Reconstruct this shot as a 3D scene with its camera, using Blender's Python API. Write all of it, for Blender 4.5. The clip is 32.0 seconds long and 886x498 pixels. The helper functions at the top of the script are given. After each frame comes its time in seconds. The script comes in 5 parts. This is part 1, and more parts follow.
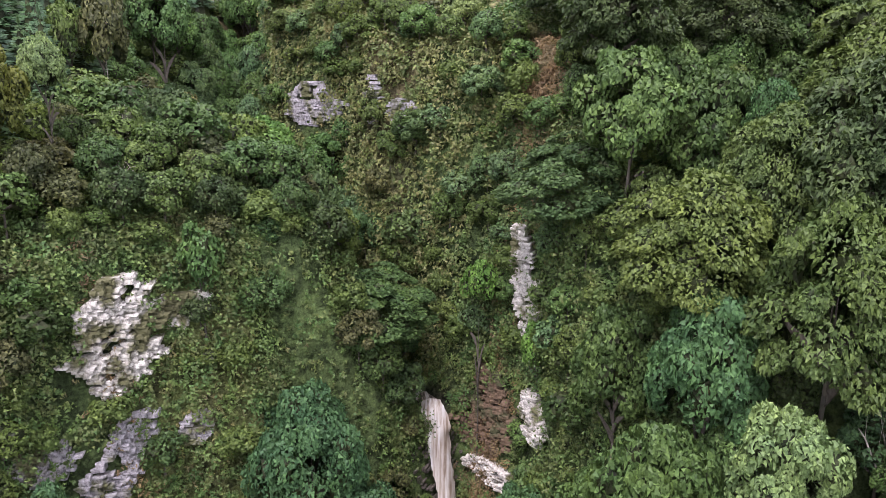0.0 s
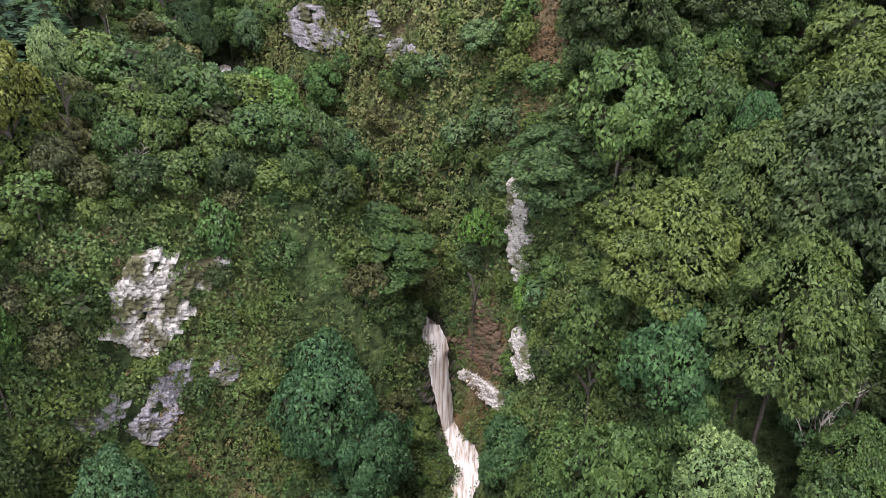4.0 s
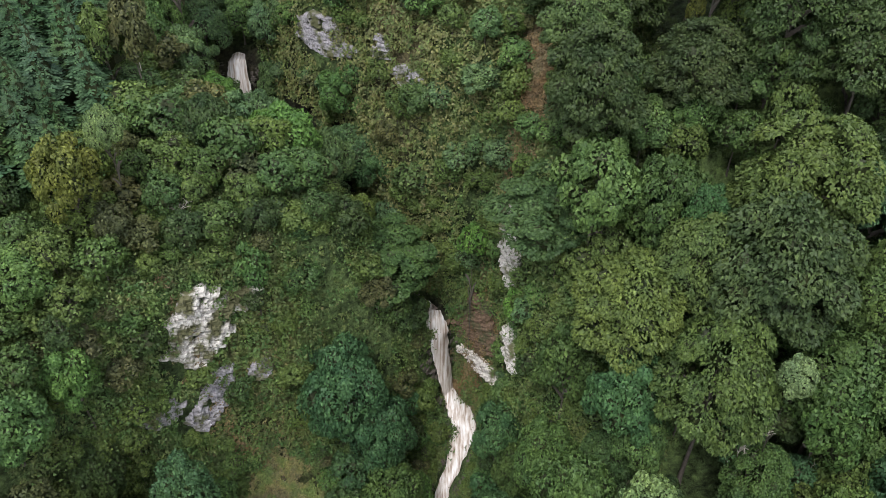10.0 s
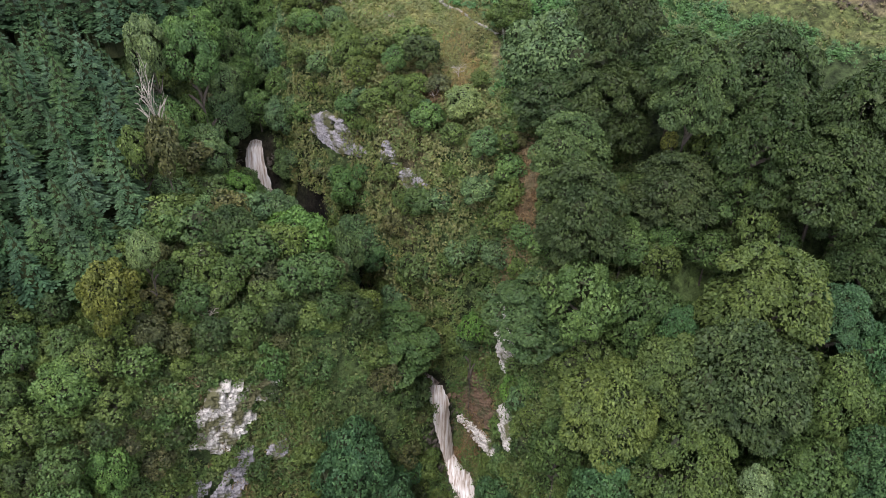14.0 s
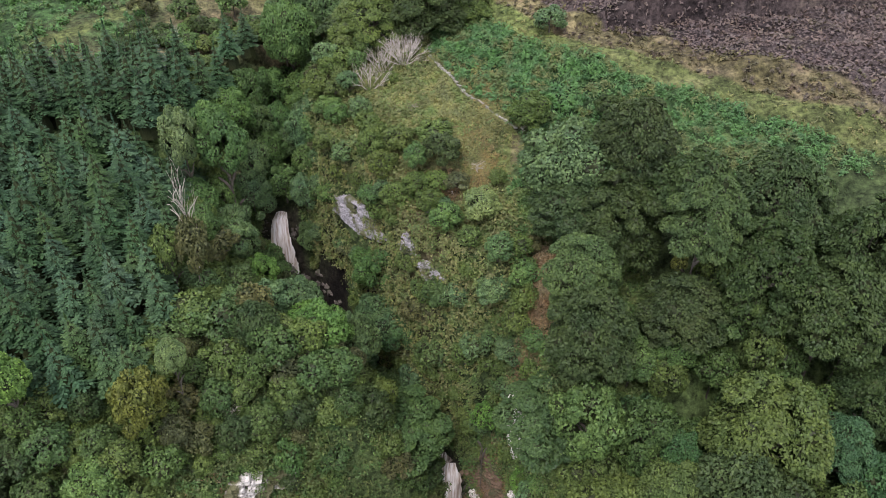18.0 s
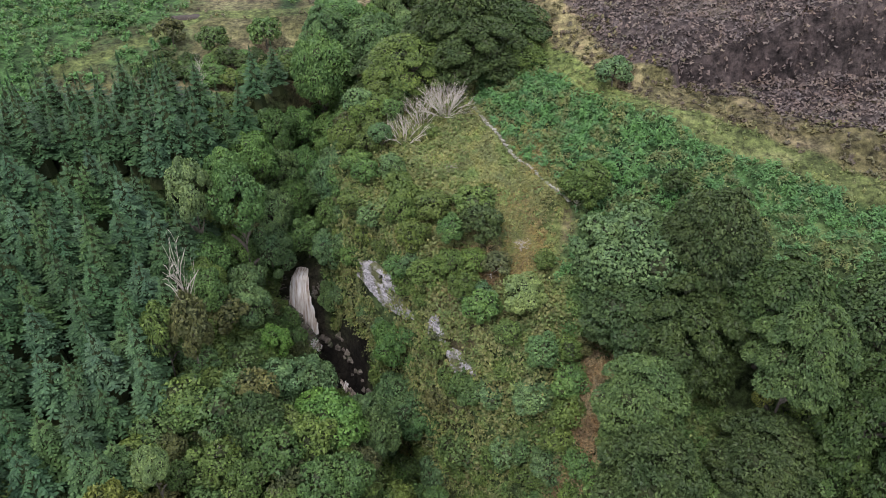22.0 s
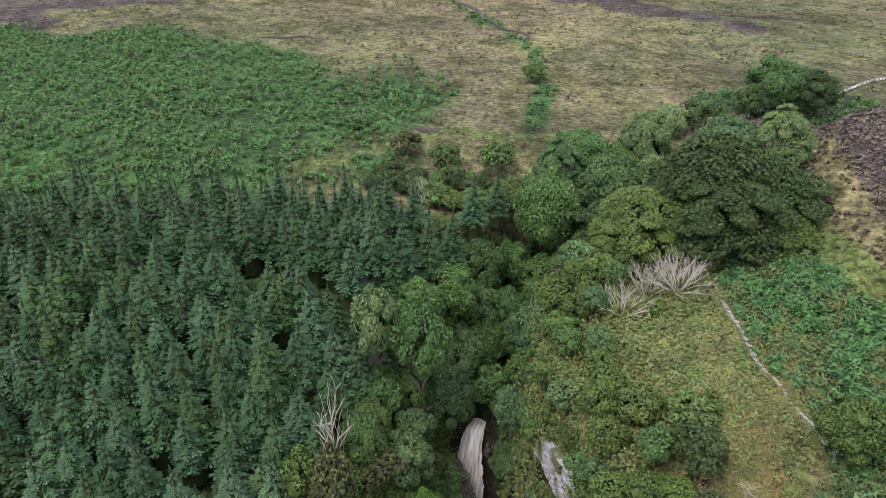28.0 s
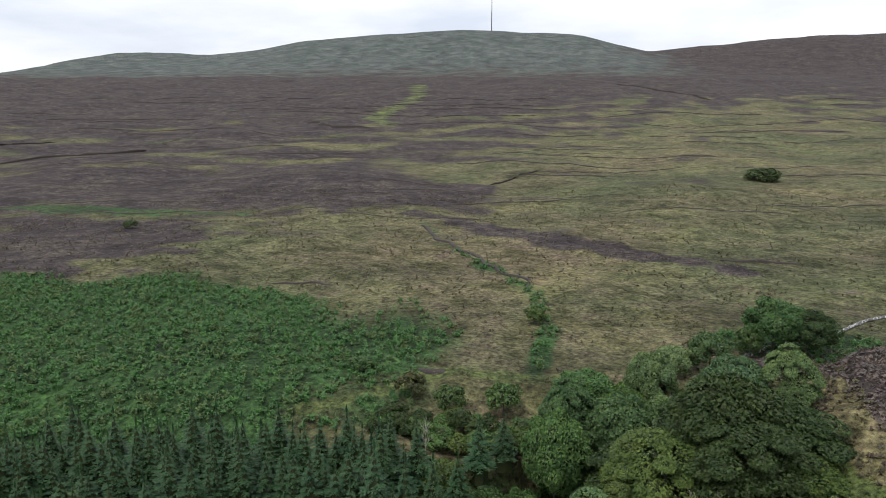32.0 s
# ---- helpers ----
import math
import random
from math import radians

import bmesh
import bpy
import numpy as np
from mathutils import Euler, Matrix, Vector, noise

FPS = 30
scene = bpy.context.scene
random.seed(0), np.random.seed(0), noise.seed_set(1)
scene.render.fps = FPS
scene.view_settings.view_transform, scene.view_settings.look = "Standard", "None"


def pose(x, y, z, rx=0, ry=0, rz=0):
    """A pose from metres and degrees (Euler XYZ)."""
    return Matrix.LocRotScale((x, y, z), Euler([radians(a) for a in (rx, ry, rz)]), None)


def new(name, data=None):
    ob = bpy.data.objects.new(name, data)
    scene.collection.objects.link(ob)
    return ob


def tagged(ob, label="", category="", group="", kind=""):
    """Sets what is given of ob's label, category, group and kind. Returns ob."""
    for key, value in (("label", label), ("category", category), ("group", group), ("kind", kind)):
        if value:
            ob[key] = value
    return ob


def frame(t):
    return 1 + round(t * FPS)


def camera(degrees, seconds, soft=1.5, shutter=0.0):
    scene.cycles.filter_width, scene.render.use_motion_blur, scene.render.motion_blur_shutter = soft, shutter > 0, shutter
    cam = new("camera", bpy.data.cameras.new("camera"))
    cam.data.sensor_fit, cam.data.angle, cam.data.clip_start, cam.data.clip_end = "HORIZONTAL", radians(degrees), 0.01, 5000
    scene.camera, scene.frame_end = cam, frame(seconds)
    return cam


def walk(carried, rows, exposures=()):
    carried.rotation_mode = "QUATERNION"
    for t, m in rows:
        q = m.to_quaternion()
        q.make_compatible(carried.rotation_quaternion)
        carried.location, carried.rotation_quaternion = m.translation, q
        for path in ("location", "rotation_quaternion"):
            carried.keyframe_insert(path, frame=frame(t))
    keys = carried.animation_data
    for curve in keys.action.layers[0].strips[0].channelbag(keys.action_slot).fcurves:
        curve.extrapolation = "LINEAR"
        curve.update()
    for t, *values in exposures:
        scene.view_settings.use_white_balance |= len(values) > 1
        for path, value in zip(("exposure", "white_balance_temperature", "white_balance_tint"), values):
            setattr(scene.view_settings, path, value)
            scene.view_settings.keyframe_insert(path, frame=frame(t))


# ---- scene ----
cam = camera(64.2, 32.0, 0.6)
METRES, EYE, TILT, LEAN, TURN = 80.0, 30.0, -15.0, 0.0, 0.0
ROWS = [
    (0.0, 0.0, 0.0, 0.0, 0.0, 0.0, -0.0),
    (0.5, -0.0, -0.0045, 0.0183, 0.01, -0.97, -0.03),
    (1.0, -0.0004, -0.0094, 0.0365, -0.01, -2.73, -0.06),
    (1.5, -0.0003, -0.0138, 0.0547, -0.0, -4.62, -0.1),
    (2.0, -0.0006, -0.0188, 0.073, -0.02, -6.52, -0.12),
    (2.5, -0.0001, -0.023, 0.0906, 0.01, -8.38, -0.17),
    (3.0, -0.0, -0.0274, 0.1083, 0.02, -10.26, -0.2),
    (3.5, 0.0002, -0.032, 0.1258, 0.03, -12.12, -0.26),
    (5.5, 0.0008, -0.0502, 0.1956, 0.08, -19.61, -0.43),
    (6.0, 0.001, -0.0554, 0.2129, 0.08, -21.46, -0.49),
    (6.5, 0.0008, -0.0601, 0.2305, 0.09, -23.3, -0.52),
    (7.0, 0.0009, -0.0646, 0.2481, 0.13, -25.15, -0.56),
    (7.5, 0.0008, -0.0693, 0.2656, 0.14, -27.0, -0.59),
    (8.0, 0.0015, -0.0736, 0.2829, 0.19, -28.87, -0.63),
    (8.5, 0.0027, -0.0774, 0.3005, 0.29, -30.39, -0.61),
    (9.0, 0.0029, -0.0816, 0.3181, 0.33, -30.17, -0.61),
    (9.5, 0.0034, -0.0859, 0.3342, 0.41, -27.71, -0.54),
    (10.0, 0.0035, -0.0911, 0.3515, 0.46, -24.59, -0.48),
    (10.5, 0.0027, -0.0967, 0.3686, 0.43, -23.67, -0.51),
    (11.0, 0.0027, -0.1015, 0.3858, 0.47, -23.66, -0.52),
    (11.5, 0.0021, -0.106, 0.4033, 0.46, -23.66, -0.52),
    (12.0, 0.0025, -0.111, 0.4201, 0.54, -23.6, -0.51),
    (12.5, 0.002, -0.1158, 0.4373, 0.57, -23.59, -0.51),
    (13.0, 0.0024, -0.1207, 0.4544, 0.62, -23.57, -0.49),
    (13.5, 0.0028, -0.1253, 0.4717, 0.63, -23.58, -0.49),
    (14.0, 0.0041, -0.1284, 0.489, 0.69, -23.54, -0.48),
    (14.5, 0.0045, -0.1298, 0.5073, 0.69, -23.54, -0.49),
    (16.5, 0.0097, -0.122, 0.5822, 3.04, -23.49, -1.07),
    (17.0, 0.0107, -0.1186, 0.6009, 3.07, -23.46, -1.06),
    (17.5, 0.0116, -0.1128, 0.6165, 3.07, -23.51, -1.04),
    (18.0, 0.0131, -0.1025, 0.6239, 3.09, -23.44, -1.02),
    (18.5, 0.0159, -0.0885, 0.6284, 3.16, -23.37, -1.01),
    (19.0, 0.0169, -0.0721, 0.6335, 3.16, -23.36, -1.08),
    (19.5, 0.0175, -0.0533, 0.6381, 3.2, -23.31, -1.15),
    (20.0, 0.0161, -0.0318, 0.6433, 4.54, -23.3, -1.61),
    (20.5, 0.0177, -0.0082, 0.6486, 5.22, -23.22, -1.75),
    (21.0, 0.0169, 0.0167, 0.6547, 5.26, -23.16, -1.77),
    (21.5, 0.0152, 0.0422, 0.6605, 5.26, -23.05, -1.76),
    (22.0, 0.0058, 0.0669, 0.6672, 7.33, -23.1, -2.63),
    (22.5, 0.0023, 0.0929, 0.6723, 14.81, -23.49, -4.76),
    (23.0, 0.0051, 0.1191, 0.6779, 19.72, -23.86, -5.89),
    (23.5, 0.0011, 0.14, 0.6833, 19.88, -23.82, -5.91),
    (24.0, -0.0057, 0.158, 0.6872, 23.48, -24.17, -6.97),
    (24.5, -0.0079, 0.175, 0.691, 25.97, -24.39, -7.53),
    (26.5, -0.016, 0.2165, 0.7033, 27.94, -23.44, -7.79),
    (27.0, -0.0175, 0.2215, 0.704, 27.94, -21.3, -7.72),
    (27.5, -0.0188, 0.2251, 0.7044, 27.91, -19.17, -7.68),
    (28.0, -0.0193, 0.2275, 0.7048, 27.93, -17.06, -7.6),
    (28.5, -0.0206, 0.2286, 0.7047, 27.91, -14.91, -7.55),
    (29.0, -0.02, 0.229, 0.705, 27.96, -12.85, -7.49),
    (29.5, -0.0197, 0.229, 0.7053, 28.0, -10.81, -7.45),
    (30.0, -0.0194, 0.2286, 0.7053, 28.05, -8.74, -7.4),
    (30.5, -0.0187, 0.2286, 0.7056, 28.14, -6.66, -7.33),
    (31.0, -0.0182, 0.2287, 0.7054, 28.19, -4.17, -7.29),
    (31.5, -0.0179, 0.2288, 0.7052, 28.25, -0.89, -7.21),
    (32.0, -0.0171, 0.2283, 0.7059, 28.34, 2.23, -7.19),
]
walk(cam, [(t, pose(0, 0, EYE, TILT, LEAN, TURN) @ pose(METRES * x, METRES * y, METRES * z, 90 + pitch, roll, yaw)) for t, x, y, z, yaw, pitch, roll in ROWS],
     exposures=[(0, 1.42, 6420, 29), (4, 1.23, 6420, 25), (8, 0.9, 6420, 13), (10, 0.88, 6420, 15), (14, 0.87, 6420, 22), (20, 0.85, 6420, 23), (24, 0.82, 6420, 13), (28, 0.8, 6420, 16), (30, 0.52, 6420, 13), (31, 0.3, 6420, 13), (32, 0.06, 6420, 13)])

# ---- light ----
SUN_ROT, SUN_EL = radians(200), radians(62)
world = bpy.data.worlds.new("overcast_sky")
scene.world = world
world.use_nodes = True
wn, wl = world.node_tree.nodes, world.node_tree.links
wn.clear()
w_out, w_bg = wn.new("ShaderNodeOutputWorld"), wn.new("ShaderNodeBackground")
w_sky = wn.new("ShaderNodeTexSky")
w_sky.sky_type, w_sky.sun_disc = "NISHITA", False
w_sky.sun_elevation, w_sky.sun_rotation = SUN_EL, SUN_ROT
w_co, w_map, w_no, w_ramp = (wn.new("ShaderNode" + k) for k in ("TexCoord", "Mapping", "TexNoise", "ValToRGB"))
w_map.inputs["Scale"].default_value = (2.2, 2.2, 9.0)
w_no.inputs["Scale"].default_value, w_no.inputs["Detail"].default_value = 1.6, 6
w_ramp.color_ramp.elements[0].position, w_ramp.color_ramp.elements[0].color = 0.32, (7.8, 8.5, 9.4, 1)
w_ramp.color_ramp.elements[1].position, w_ramp.color_ramp.elements[1].color = 0.62, (11.2, 11.4, 11.6, 1)
w_mix = wn.new("ShaderNodeMix")
w_mix.data_type = "RGBA"
w_mix.inputs[0].default_value = 0.88
wl.new(w_co.outputs["Generated"], w_map.inputs["Vector"])
wl.new(w_map.outputs[0], w_no.inputs["Vector"])
wl.new(w_no.outputs[0], w_ramp.inputs[0])
wl.new(w_sky.outputs[0], w_mix.inputs[6])
wl.new(w_ramp.outputs[0], w_mix.inputs[7])
w_sep, w_rng, w_mul = wn.new("ShaderNodeSeparateXYZ"), wn.new("ShaderNodeMapRange"), wn.new("ShaderNodeVectorMath")
wl.new(w_co.outputs["Generated"], w_sep.inputs[0])
wl.new(w_sep.outputs["Z"], w_rng.inputs[0])
w_rng.inputs[1].default_value, w_rng.inputs[2].default_value, w_rng.inputs[3].default_value, w_rng.inputs[4].default_value = 0.0, 1.0, 1.1, 1.7
w_mul.operation = "MULTIPLY"
wl.new(w_mix.outputs[2], w_mul.inputs[0])
wl.new(w_rng.outputs[0], w_mul.inputs[1])
wl.new(w_mul.outputs[0], w_bg.inputs["Color"])
w_bg.inputs["Strength"].default_value = 0.085
wl.new(w_bg.outputs[0], w_out.inputs["Surface"])
sun = new("sun", bpy.data.lights.new("sun", "SUN"))
sun.data.energy, sun.data.angle, sun.data.color = 1.8, radians(18), (1.0, 0.98, 0.94)
sun.matrix_world = pose(0, 0, 200, 90 - 62, 0, 180 - 200)


# ---- materials ----
def nodes(name):
    m = bpy.data.materials.new(name)
    m.use_nodes = True
    t = m.node_tree
    t.nodes.clear()
    out, b = t.nodes.new("ShaderNodeOutputMaterial"), t.nodes.new("ShaderNodeBsdfPrincipled")
    t.links.new(b.outputs[0], out.inputs["Surface"])
    return m, t, out, b


def noise_node(t, scale, detail=4, rough=0.6, vec=None):
    n = t.nodes.new("ShaderNodeTexNoise")
    n.inputs["Scale"].default_value, n.inputs["Detail"].default_value, n.inputs["Roughness"].default_value = scale, detail, rough
    if vec is not None:
        t.links.new(vec, n.inputs["Vector"])
    return n.outputs[0]


def ramp(t, fac, *stops):
    r = t.nodes.new("ShaderNodeValToRGB")
    e = r.color_ramp.elements
    while len(e) < len(stops):
        e.new(0.5)
    for el, (p, c) in zip(e, stops):
        el.position, el.color = p, (*c, 1) if len(c) == 3 else c
    t.links.new(fac, r.inputs[0])
    return r.outputs[0]


def blend(t, fac, a, b, mode="MIX"):
    n = t.nodes.new("ShaderNodeMix")
    n.data_type, n.blend_type = "RGBA", mode
    for value, i in ((fac, 0), (a, 6), (b, 7)):
        if isinstance(value, (int, float)):
            n.inputs[i].default_value = value
        elif isinstance(value, tuple):
            n.inputs[i].default_value = (*value, 1)
        else:
            t.links.new(value, n.inputs[i])
    return n.outputs[2]


def math_node(t, op, a, b=0.0):
    n = t.nodes.new("ShaderNodeMath")
    n.operation = op
    for value, i in ((a, 0), (b, 1)):
        if isinstance(value, (int, float)):
            n.inputs[i].default_value = value
        else:
            t.links.new(value, n.inputs[i])
    return n.outputs[0]


def bump(t, b, height, strength, distance):
    n = t.nodes.new("ShaderNodeBump")
    n.inputs["Strength"].default_value, n.inputs["Distance"].default_value = strength, distance
    t.links.new(height, n.inputs["Height"])
    t.links.new(n.outputs[0], b.inputs["Normal"])


def leaf_material(name, base=None, spread=0.3, thin=0.16):
    """Foliage: the plant's own colour, varied spray by spray, over the crown and in a fine grain."""
    m, t, out, b = nodes(name)
    info, geo = t.nodes.new("ShaderNodeObjectInfo"), t.nodes.new("ShaderNodeNewGeometry")
    p = geo.outputs["Position"]
    col = info.outputs["Color"]
    if base:
        rgb = t.nodes.new("ShaderNodeRGB")
        rgb.outputs[0].default_value = (*base, 1)
        col = rgb.outputs[0]
    spray = ramp(t, geo.outputs["Random Per Island"], (0.0, (1 - 0.9 * spread, 1 - 0.85 * spread, 1 - 0.8 * spread)), (0.6, (1.0, 1.0, 1.0)), (1.0, (1 + 1.1 * spread, 1 + spread, 1 + 0.6 * spread)))
    col = blend(t, 1.0, col, spray, "MULTIPLY")
    big = ramp(t, noise_node(t, 0.5, 2, 0.6, p), (0.3, (0.78, 0.84, 0.88)), (0.7, (1.2, 1.14, 1.02)))
    col = blend(t, 1.0, col, big, "MULTIPLY")
    grain = ramp(t, noise_node(t, 7.0, 2, 0.6, p), (0.36, (0.72, 0.72, 0.74)), (0.64, (1.26, 1.26, 1.22)))
    col = blend(t, 1.0, col, grain, "MULTIPLY")
    t.links.new(col, b.inputs["Base Color"])
    b.inputs["Roughness"].default_value = 0.48
    b.inputs["Specular IOR Level"].default_value = 0.12
    tr, mx = t.nodes.new("ShaderNodeBsdfTranslucent"), t.nodes.new("ShaderNodeMixShader")
    t.links.new(blend(t, 1.0, col, (1.15, 1.25, 0.6), "MULTIPLY"), tr.inputs["Color"])
    mx.inputs[0].default_value = thin
    t.links.new(b.outputs[0], mx.inputs[1])
    t.links.new(tr.outputs[0], mx.inputs[2])
    t.links.new(mx.outputs[0], out.inputs["Surface"])
    return m


def bark_material(name, dark, light):
    m, t, out, b = nodes(name)
    geo = t.nodes.new("ShaderNodeNewGeometry")
    n = noise_node(t, 3.0, 6, 0.7, geo.outputs["Position"])
    t.links.new(ramp(t, n, (0.3, dark), (0.7, light)), b.inputs["Base Color"])
    b.inputs["Roughness"].default_value = 0.9
    bump(t, b, n, 0.6, 0.05)
    return m


M_LEAF = leaf_material("broadleaf_foliage", None, 0.34, 0.14)
# Inner foliage: a near-black green paints the shade deep inside each crown.
M_HEART_SHADE = leaf_material("crown_inner_shade", (0.03, 0.038, 0.018), 0.3, 0.0)
M_NEEDLE = leaf_material("spruce_needles", None, 0.3, 0.04)
M_BARK = bark_material("bark", (0.04, 0.035, 0.028), (0.12, 0.105, 0.085))
M_DEAD = bark_material("bleached_wood", (0.2, 0.18, 0.15), (0.5, 0.46, 0.4))


def rock_material(name, dark, mid, light, moss):
    m, t, out, b = nodes(name)
    geo, info = t.nodes.new("ShaderNodeNewGeometry"), t.nodes.new("ShaderNodeObjectInfo")
    mp = t.nodes.new("ShaderNodeMapping")
    mp.inputs["Scale"].default_value = (1.5, 1.5, 1.1)
    t.links.new(geo.outputs["Position"], mp.inputs["Vector"])
    n1 = noise_node(t, 1.9, 10, 0.8, mp.outputs[0])
    crack = ramp(t, noise_node(t, 4.5, 8, 0.8, geo.outputs["Position"]), (0.36, (0.3, 0.29, 0.28)), (0.46, (1.0, 1.0, 1.0)))
    n2 = noise_node(t, 0.35, 5, 0.6, geo.outputs["Position"])
    col = ramp(t, n1, (0.32, dark), (0.42, mid), (0.52, light))
    shade = ramp(t, geo.outputs["Random Per Island"], (0.0, (0.85, 0.85, 0.86)), (1.0, (1.12, 1.1, 1.07)))
    col = blend(t, 1.0, blend(t, 1.0, col, shade, "MULTIPLY"), crack, "MULTIPLY")
    green = ramp(t, n2, (0.5, (0, 0, 0)), (0.6, (1, 1, 1)))
    col = blend(t, green, col, moss)
    t.links.new(col, b.inputs["Base Color"])
    b.inputs["Roughness"].default_value = 0.85
    bump(t, b, noise_node(t, 2.4, 9, 0.75, mp.outputs[0]), 0.8, 0.2)
    return m


M_LIME = rock_material("pale_limestone", (0.12, 0.11, 0.1), (0.34, 0.325, 0.3), (0.6, 0.58, 0.54), (0.1, 0.1, 0.045))
M_GREY = rock_material("grey_limestone", (0.045, 0.045, 0.05), (0.16, 0.155, 0.17), (0.36, 0.35, 0.37), (0.09, 0.095, 0.04))
M_WET = rock_material("dark_wet_rock", (0.012, 0.011, 0.01), (0.05, 0.043, 0.036), (0.11, 0.095, 0.08), (0.035, 0.045, 0.018))
M_RUST = rock_material("rusty_earth_bank", (0.03, 0.02, 0.013), (0.085, 0.056, 0.034), (0.15, 0.1, 0.064), (0.055, 0.058, 0.024))
M_WALL = rock_material("drystone", (0.07, 0.08, 0.05), (0.15, 0.155, 0.115), (0.29, 0.285, 0.24), (0.11, 0.13, 0.06))


def ground_material():
    """Turf, heather, bracken litter and earth, by the cover stored on the ground's points."""
    m, t, out, b = nodes("moor_ground")
    geo = t.nodes.new("ShaderNodeNewGeometry")
    at = t.nodes.new("ShaderNodeAttribute")
    at.attribute_name = "cover"
    sep = t.nodes.new("ShaderNodeSeparateColor")
    t.links.new(at.outputs["Color"], sep.inputs[0])
    p = geo.outputs["Position"]
    n_big, n_mid, n_fine = noise_node(t, 0.012, 6, 0.62, p), noise_node(t, 0.12, 7, 0.68, p), noise_node(t, 1.1, 8, 0.75, p)
    n_rag = noise_node(t, 0.02, 10, 0.74, p)
    turf = ramp(t, n_mid, (0.28, (0.046, 0.048, 0.024)), (0.42, (0.087, 0.088, 0.041)), (0.55, (0.121, 0.114, 0.067)), (0.66, (0.1, 0.08, 0.058)), (0.78, (0.158, 0.143, 0.112)))
    turf = blend(t, 1.0, turf, ramp(t, n_big, (0.35, (0.66, 0.8, 0.66)), (0.65, (1.15, 1.04, 1.02))), "MULTIPLY")
    # Distant hills: rocky grey-green, with the blue-grey of aerial haze mixed into the colour.
    hill_haze = t.nodes.new("ShaderNodeAttribute")
    hill_haze.attribute_name = "hill_haze"
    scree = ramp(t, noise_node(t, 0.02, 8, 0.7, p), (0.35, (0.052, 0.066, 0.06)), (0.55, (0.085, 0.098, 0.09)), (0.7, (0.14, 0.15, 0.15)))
    turf = blend(t, hill_haze.outputs["Fac"], turf, scree)
    heath = ramp(t, n_mid, (0.3, (0.029, 0.023, 0.022)), (0.55, (0.055, 0.044, 0.042)), (0.75, (0.09, 0.074, 0.065)))
    fern = ramp(t, n_mid, (0.3, (0.022, 0.046, 0.016)), (0.7, (0.044, 0.092, 0.03)))
    short = ramp(t, n_mid, (0.3, (0.06, 0.082, 0.028)), (0.55, (0.092, 0.114, 0.04)), (0.75, (0.135, 0.132, 0.066)))
    earth = ramp(t, n_mid, (0.3, (0.036, 0.06, 0.022)), (0.7, (0.08, 0.115, 0.044)))

    def edge(ch, soft=0.16):
        s = math_node(t, "ADD", ch, math_node(t, "MULTIPLY", math_node(t, "SUBTRACT", n_mid, 0.5), 0.9))
        s = math_node(t, "ADD", s, math_node(t, "MULTIPLY", math_node(t, "SUBTRACT", n_rag, 0.5), 1.7))
        r = t.nodes.new("ShaderNodeMapRange")
        r.inputs[1].default_value, r.inputs[2].default_value = 0.5 - soft, 0.5 + soft
        t.links.new(s, r.inputs[0])
        return r.outputs[0]

    col = blend(t, edge(sep.outputs[0]), turf, heath)
    col = blend(t, edge(sep.outputs[1]), col, fern)
    col = blend(t, edge(sep.outputs[2]), col, earth)
    col = blend(t, edge(at.outputs["Alpha"], 0.25), col, short)
    # Wet rock by the stream, blackened further to paint the deep gorge's shade.
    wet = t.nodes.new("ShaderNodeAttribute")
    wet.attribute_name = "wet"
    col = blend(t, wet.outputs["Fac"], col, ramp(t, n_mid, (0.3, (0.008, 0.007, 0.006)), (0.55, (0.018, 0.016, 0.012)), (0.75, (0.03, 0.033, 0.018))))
    fleck = ramp(t, n_fine, (0.37, (0.28, 0.28, 0.28)), (0.5, (1.0, 1.0, 1.0)), (0.63, (1.65, 1.62, 1.55)))
    col = blend(t, 1.0, col, fleck, "MULTIPLY")
    clump = ramp(t, noise_node(t, 0.32, 9, 0.8, p), (0.4, (0.52, 0.53, 0.52)), (0.5, (1.0, 1.0, 1.0)), (0.6, (1.38, 1.36, 1.33)))
    col = blend(t, 1.0, col, clump, "MULTIPLY")
    patch = ramp(t, noise_node(t, 0.03, 9, 0.75, p), (0.38, (0.62, 0.6, 0.62)), (0.52, (1.0, 1.0, 1.0)), (0.66, (1.3, 1.36, 1.15)))
    col = blend(t, 1.0, col, patch, "MULTIPLY")
    t.links.new(col, b.inputs["Base Color"])
    b.inputs["Roughness"].default_value = 0.95
    b.inputs["Specular IOR Level"].default_value = 0.15
    bump(t, b, math_node(t, "ADD", n_fine, math_node(t, "MULTIPLY", n_mid, 3.0)), 0.9, 0.6)
    return m


M_GROUND = ground_material()


def water_material(name, thin, thick, crest=(0.67, 0.66, 0.65)):
    m, t, out, b = nodes(name)
    geo = t.nodes.new("ShaderNodeNewGeometry")
    mp = t.nodes.new("ShaderNodeMapping")
    mp.inputs["Scale"].default_value = (2.4, 0.4, 0.14)
    t.links.new(geo.outputs["Position"], mp.inputs["Vector"])
    n = noise_node(t, 1.6, 4, 0.6, mp.outputs[0])
    t.links.new(ramp(t, n, (0.36, thin), (0.5, thick), (0.64, crest)), b.inputs["Base Color"])
    b.inputs["Roughness"].default_value = 0.45
    bump(t, b, n, 0.25, 0.1)
    return m


M_FALL = water_material("falling_white_water", (0.25, 0.19, 0.14), (0.5, 0.45, 0.4))
M_RIFFLE = water_material("white_riffles", (0.018, 0.016, 0.015), (0.06, 0.056, 0.052), (0.5, 0.49, 0.48))
